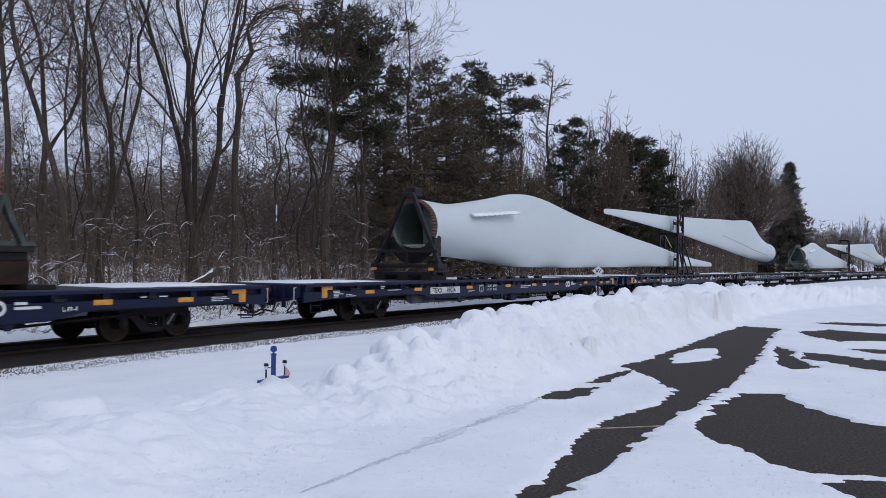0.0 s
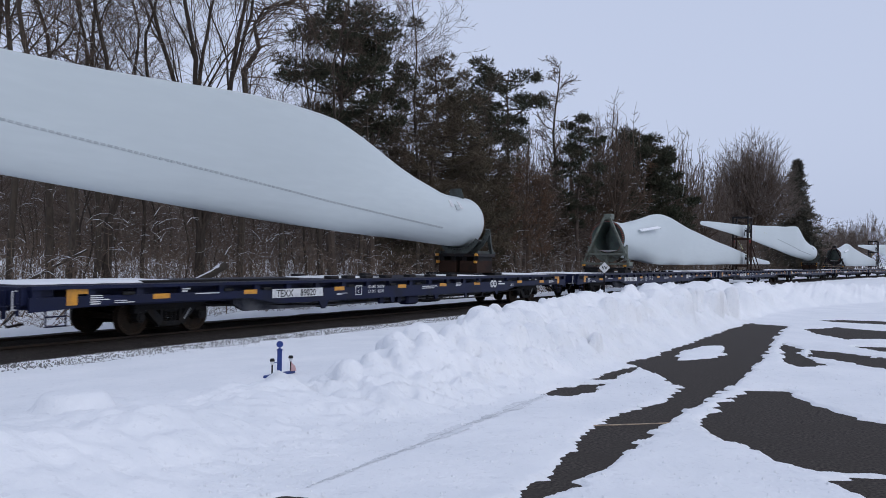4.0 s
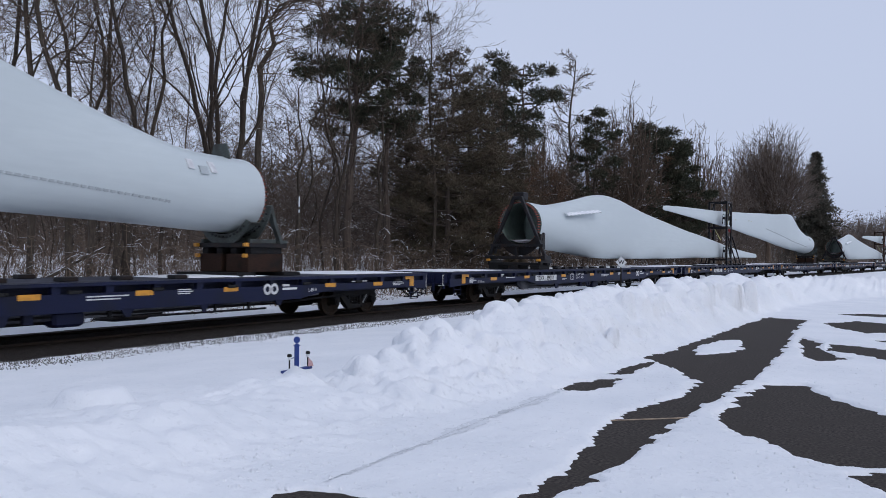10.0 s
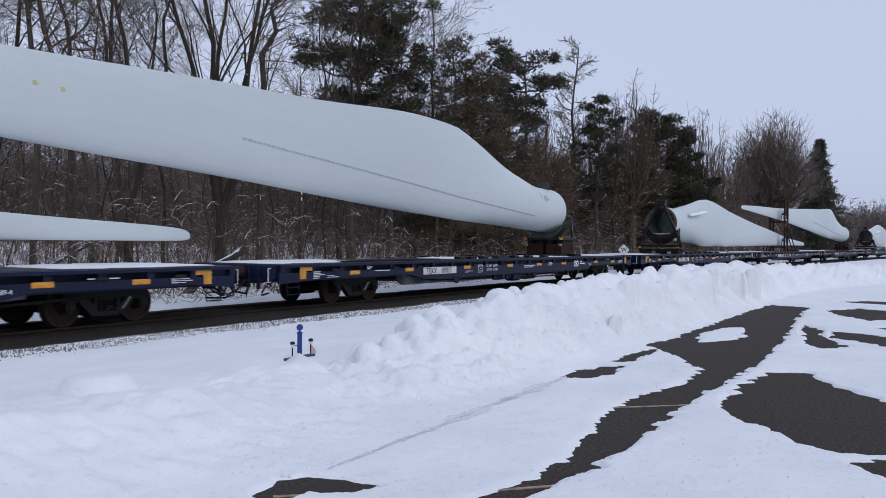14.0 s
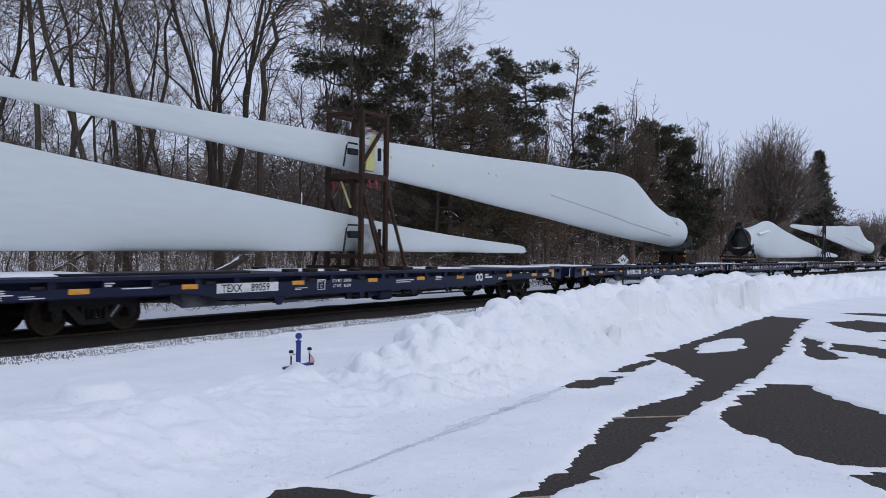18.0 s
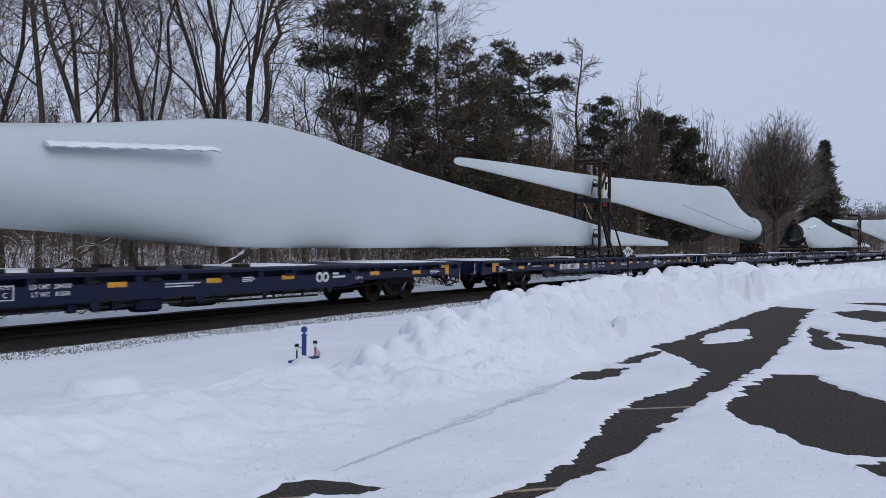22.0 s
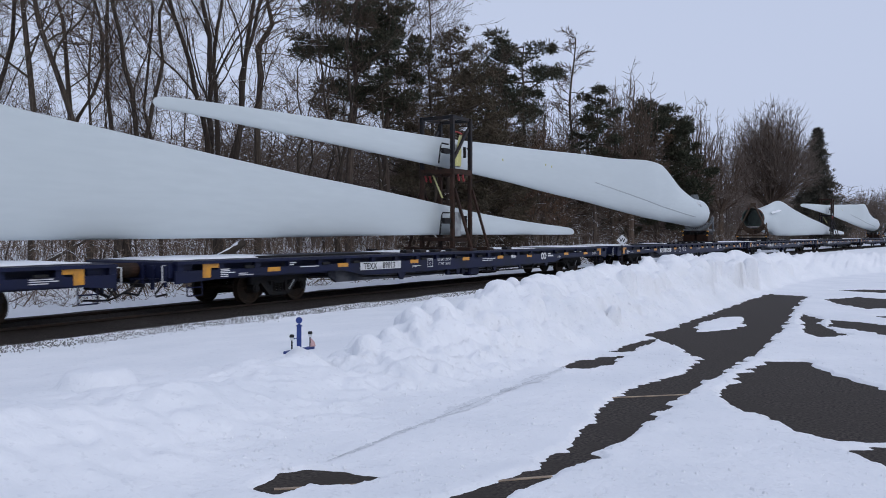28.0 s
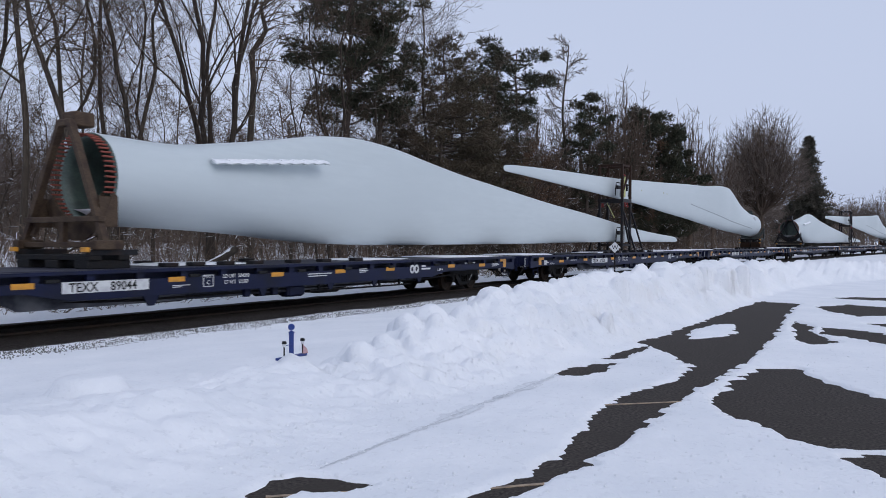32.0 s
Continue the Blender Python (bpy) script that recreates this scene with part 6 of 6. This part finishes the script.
        b.tube([p, p.lerp(mid, 0.5) + Vector((0, 0, 0.06 * r)), mid, mid.lerp(q, 0.5) + Vector((rng.gauss(0, 0.06), rng.gauss(0, 0.06), 0.04)) * r, q], [w, w, w * 0.8, w * 0.7, w * 0.4], 5, False)
        for j in range(4):
            s = mid.lerp(q, rng.random())
            cone(b, s, s + Vector((rng.gauss(0, 0.3), rng.gauss(0, 0.3), rng.gauss(0.05, 0.16))) * r, w * 0.5)
    solid("snowy_boughs", b, SNOWY_TWIG, "low arching boughs with snow lying along them", "brush", kind="stuff")

    # low twigs and weeds on the far side of the track
    b = Build()
    for i in range(900):
        x, y, _ = on_track(rng.uniform(4, 60), 3.0 + 3.2 * rng.random())
        p = Vector((x, y, ground_height(x, y) - 0.03))
        for j in range(4):
            cone(b, p, p + Vector((rng.gauss(0, 0.35), rng.gauss(0, 0.35), rng.uniform(0.1, 0.5))) * rng.uniform(0.5, 1.4), 0.03 if i % 12 == 0 and j == 0 else 0.008)
    for i in range(70):
        x, y, _ = on_track(rng.uniform(4, 48), 3.3 + 2.6 * rng.random())
        p = Vector((x, y, ground_height(x, y) - 0.04))
        a, r, h = rng.uniform(0, 6.28), rng.uniform(0.5, 1.3), rng.uniform(0.1, 0.55)
        q = p + Vector((math.cos(a) * r, math.sin(a) * r * 0.5, h * 0.3))
        mid = p.lerp(q, 0.45) + Vector((0, 0, h))
        w = rng.uniform(0.012, 0.034)
        b.tube([p, p.lerp(mid, 0.55) + Vector((0, 0, 0.06)), mid, mid.lerp(q, 0.5) + Vector((0, 0, 0.05)), q], [w, w, w * 0.8, w * 0.6, w * 0.3], 5, False)
        for j in range(7):
            s = mid.lerp(q, rng.random()) if j % 2 else p.lerp(mid, rng.uniform(0.3, 1))
            cone(b, s, s + Vector((rng.gauss(0, 0.35), rng.gauss(0, 0.3), rng.gauss(0.1, 0.2))), w * 0.45)
    solid("trackside_weeds", b, BRUSH, "dry brown twigs and weeds poking through snow behind the track", "weeds", kind="stuff")

    # the wood behind
    b = Build()
    for i in range(4400):
        left = i % 2 == 0
        if left:
            az = rng.uniform(22, 68)
            x, y, z = at(az, 58 / math.sin(radians(az)) * rng.uniform(1.0, 1.9))
            h = rng.uniform(4, 10)
        else:
            x, y, z = *on_track(45 + 200 * rng.random(), 13 + 50 * rng.random())[:2], 0.3
            h = rng.uniform(4, 11.5)
        p = Vector((x, y, z))
        q = p + Vector((rng.gauss(0, 0.7), rng.gauss(0, 0.7), h))
        b.tube([p, p.lerp(q, 0.86)], [rng.uniform(0.05, 0.15), 0.02], 4, False)
        for j in range(13):
            s = p.lerp(q, rng.uniform(0.15, 0.92))
            e = s + Vector((rng.gauss(0, 1), rng.gauss(0, 1), rng.uniform(0.2, 1.6))) * rng.uniform(0.8, 1.9)
            cone(b, s, e, 0.045 if left else 0.075)
            for k in range(4):
                c = s.lerp(e, rng.uniform(0.2, 1))
                cone(b, c, c + Vector((rng.gauss(0, 1), rng.gauss(0, 1), rng.uniform(0, 1.2))) * 0.9, 0.028 if left else 0.05)
    # the whole wood is coloured paler in place of real haze
    solid("far_wood", b, FAR_TWIG, "grey-brown leafless wood in the distance, painted paler for haze", "woods", kind="stuff")


build_woods()


def build_fallen_log():
    """A broken trunk, snow along its back, leaning out of the brush."""
    b = Build().tube([(19.0, 21.3, -0.3), (19.9, 20.9, 0.72), (20.6, 20.8, 1.0), (21.35, 20.85, 1.32)], [0.15, 0.14, 0.13, 0.15], 9)
    solid("fallen_log", b, BARK, "broken snow-dusted trunk leaning out of the brush", "log", smooth=True)
    s = Build().tube([(19.3, 21.05, 0.26), (19.9, 20.86, 0.83), (20.6, 20.76, 1.11), (21.2, 20.8, 1.38)], [0.015, 0.028, 0.03, 0.015], 7)
    solid("log_snow", s, SNOW, "strip of snow lying along the broken trunk", "snow", smooth=True)
    for k, (p, q, r) in enumerate((((13.4, 22.6, -0.2), (12.0, 23.4, 4.0), 0.16), ((17.5, 23.0, -0.2), (20.0, 24.5, 5.0), 0.09), ((28.5, 24.5, -0.2), (31.0, 26.5, 4.6), 0.08), ((15.0, 24.0, 0.2), (18.2, 24.0, 1.8), 0.07))):
        b = Build().tube([p, Vector(p).lerp(Vector(q), 0.5) + Vector((0.1, 0, 0.1)), q], [r, r * 0.85, r * 0.5], 7)
        solid("leaning_trunk", b, BARK, "dead leaning trunk streaked with snow among the brush", "dead tree", "leaning dead trunks", smooth=True)


build_fallen_log()


# ---------------------------------------------------------------- beside the track
def build_whistle_sign():
    x, y, z = at(18.45, 40.5)
    s = thing("whistle_post", Matrix.Translation((x, y, z)) @ Matrix.Rotation(radians(18.45 - 90), 4, "Z"), "white diamond whistle sign on a dark steel post", "railway sign")
    part("post", Build().box(-0.035, 0.035, -0.02, 0.03, -0.2, 1.25 - z, 0.008), BLACK, s)
    d = Build()
    r = 0.27
    h = 1.34 - z
    d.add([(-r, -0.04, h), (0, -0.04, h - r), (r, -0.04, h), (0, -0.04, h + r), (-r, -0.025, h), (0, -0.025, h - r), (r, -0.025, h), (0, -0.025, h + r)],
          [(0, 1, 2, 3), (7, 6, 5, 4), (0, 4, 5, 1), (1, 5, 6, 2), (2, 6, 7, 3), (3, 7, 4, 0)])
    part("panel", d, WHITE, s)
    me = text_mesh("W", 0.27, INK)
    q = part("lettering", me, None, s)
    q["kind"] = "stuff"
    q.matrix_basis = pose(-0.13, -0.046, h - 0.095, 90)
    return s


def build_blue_post():
    x, y = 8.45, 7.24
    z = ground_height(x, y)
    s = thing("garden_marker", Matrix.Translation((x, y, z)) @ Matrix.Rotation(radians(4), 4, "Z"), "blue post with a round top between two small lamps", "marker post")
    s.scale = (0.92, 0.92, 0.91)
    facing = pose(0, 0, 0, 0, 0, -54)
    part("base_board", Build().box(-0.33, 0.34, -0.035, 0.035, -0.01, 0.03, 0.006), BLUE, s)
    p = Build().box(-0.034, 0.034, -0.016, 0.016, 0.03, 0.36, 0.005)
    p.add([(-0.052, -0.022, 0.36), (0.052, -0.022, 0.36), (0, -0.022, 0.40), (-0.052, 0.022, 0.36), (0.052, 0.022, 0.36), (0, 0.022, 0.40)], [(0, 1, 2), (5, 4, 3), (0, 3, 4, 1), (1, 4, 5, 2), (2, 5, 3, 0)])
    part("post", p, BLUE, s).matrix_basis = facing
    part("round_top", Build().disc((0, 0, 0.445), 0.047, 0.03, "y", 20), BLUE, s, "dark blue round reflector").matrix_basis = facing
    for sx in (-0.17, 0.27):
        lamp = part("lamp_stake", Build().tube([(sx, 0, 0.03), (sx, 0, 0.17)], 0.012, 6), INK, s)
        part("lamp_glass", Build().tube([(sx, 0, 0.17), (sx, 0, 0.215)], [0.022, 0.028], 10), GLASS_WHITE, lamp)
        part("lamp_cap", Build().tube([(sx, 0, 0.215), (sx, 0, 0.235), (sx, 0, 0.255)], [0.034, 0.034, 0.024], 10), INK, lamp)
    part("arm", Build().tube([(-0.17, 0, 0.19), (0, 0, 0.19)], 0.007, 5), BLUE, s)
    cloth = Build()
    cloth.add([(0.25, -0.03, 0.16), (0.31, -0.05, 0.10), (0.33, -0.06, 0.03), (0.22, -0.05, 0.035), (0.24, -0.045, 0.10), (0.25, -0.02, 0.16), (0.31, -0.035, 0.10), (0.33, -0.045, 0.03), (0.22, -0.035, 0.035), (0.24, -0.03, 0.10)],
              [(0, 4, 3, 2, 1), (5, 6, 7, 8, 9), (0, 1, 6, 5), (1, 2, 7, 6), (2, 3, 8, 7), (3, 4, 9, 8), (4, 0, 5, 9)])
    part("ribbon", cloth, RIBBON, s, "faded red and white ribbon")
    return s


def build_stall_lines():
    for (x0, y0), (x1, y1) in (((7.76, 2.72), (8.34, 2.09)), ((4.60, 2.59), (5.10, 2.10)), ((3.90, 3.55), (4.32, 3.06))):
        b = Build().beam((x0, y0, 0.002), (x1, y1, 0.002), 0.035, 0.006)
        solid("stall_line", b, LINE_PAINT, "thin worn tan line painted on the asphalt", "road marking", "stall lines of the lot", kind="structure")


def build_house(az, dist, w, d, h, turn):
    x, y, z = at(az, dist)
    s = thing("house", Matrix.Translation((x, y, z)) @ Matrix.Rotation(radians(turn), 4, "Z"), "low pale house with a snow-covered gable roof", "house", "houses beyond the trees")
    part("wall", Build().box(-w / 2, w / 2, -d / 2, d / 2, -0.3, h), SIDING, s)
    r = Build()
    e = 0.4
    r.add([(-w / 2 - e, -d / 2 - e, h - 0.1), (w / 2 + e, -d / 2 - e, h - 0.1), (w / 2 + e, 0, h + d * 0.28), (-w / 2 - e, 0, h + d * 0.28), (-w / 2 - e, d / 2 + e, h - 0.1), (w / 2 + e, d / 2 + e, h - 0.1),
           (-w / 2 - e, -d / 2 - e, h + 0.1), (w / 2 + e, -d / 2 - e, h + 0.1), (w / 2 + e, 0, h + d * 0.28 + 0.2), (-w / 2 - e, 0, h + d * 0.28 + 0.2), (-w / 2 - e, d / 2 + e, h + 0.1), (w / 2 + e, d / 2 + e, h + 0.1)],
          [(0, 3, 2, 1), (3, 4, 5, 2), (6, 7, 8, 9), (9, 8, 11, 10), (0, 1, 7, 6), (4, 10, 11, 5), (1, 2, 8, 7), (2, 5, 11, 8), (0, 6, 9, 3), (3, 9, 10, 4)])
    part("roof", r, SNOW, s, "snow-covered roof")
    for i in range(4):
        x0 = -w / 2 + w * (i + 0.5) / 4
        win = part("window", Build().box(x0 - 0.5, x0 + 0.5, -d / 2 - 0.05, -d / 2 + 0.02, 1.0, 2.1), WHITE, s)
        part("pane", Build().box(x0 - 0.42, x0 + 0.42, -d / 2 - 0.06, -d / 2 - 0.052, 1.08, 2.02), DARK_GLASS, win)
    return s


build_whistle_sign()
build_blue_post()
build_stall_lines()
build_house(8.4, 165, 14, 8, 3.0, 10)
build_house(12.6, 150, 11, 8, 3.0, -12)


# ---------------------------------------------------------------- what moves
def motions():
    for ob, u, z in moving:
        walk(ob, [(t, track_pose(u - travel(t), z)) for t in range(33)])


motions()
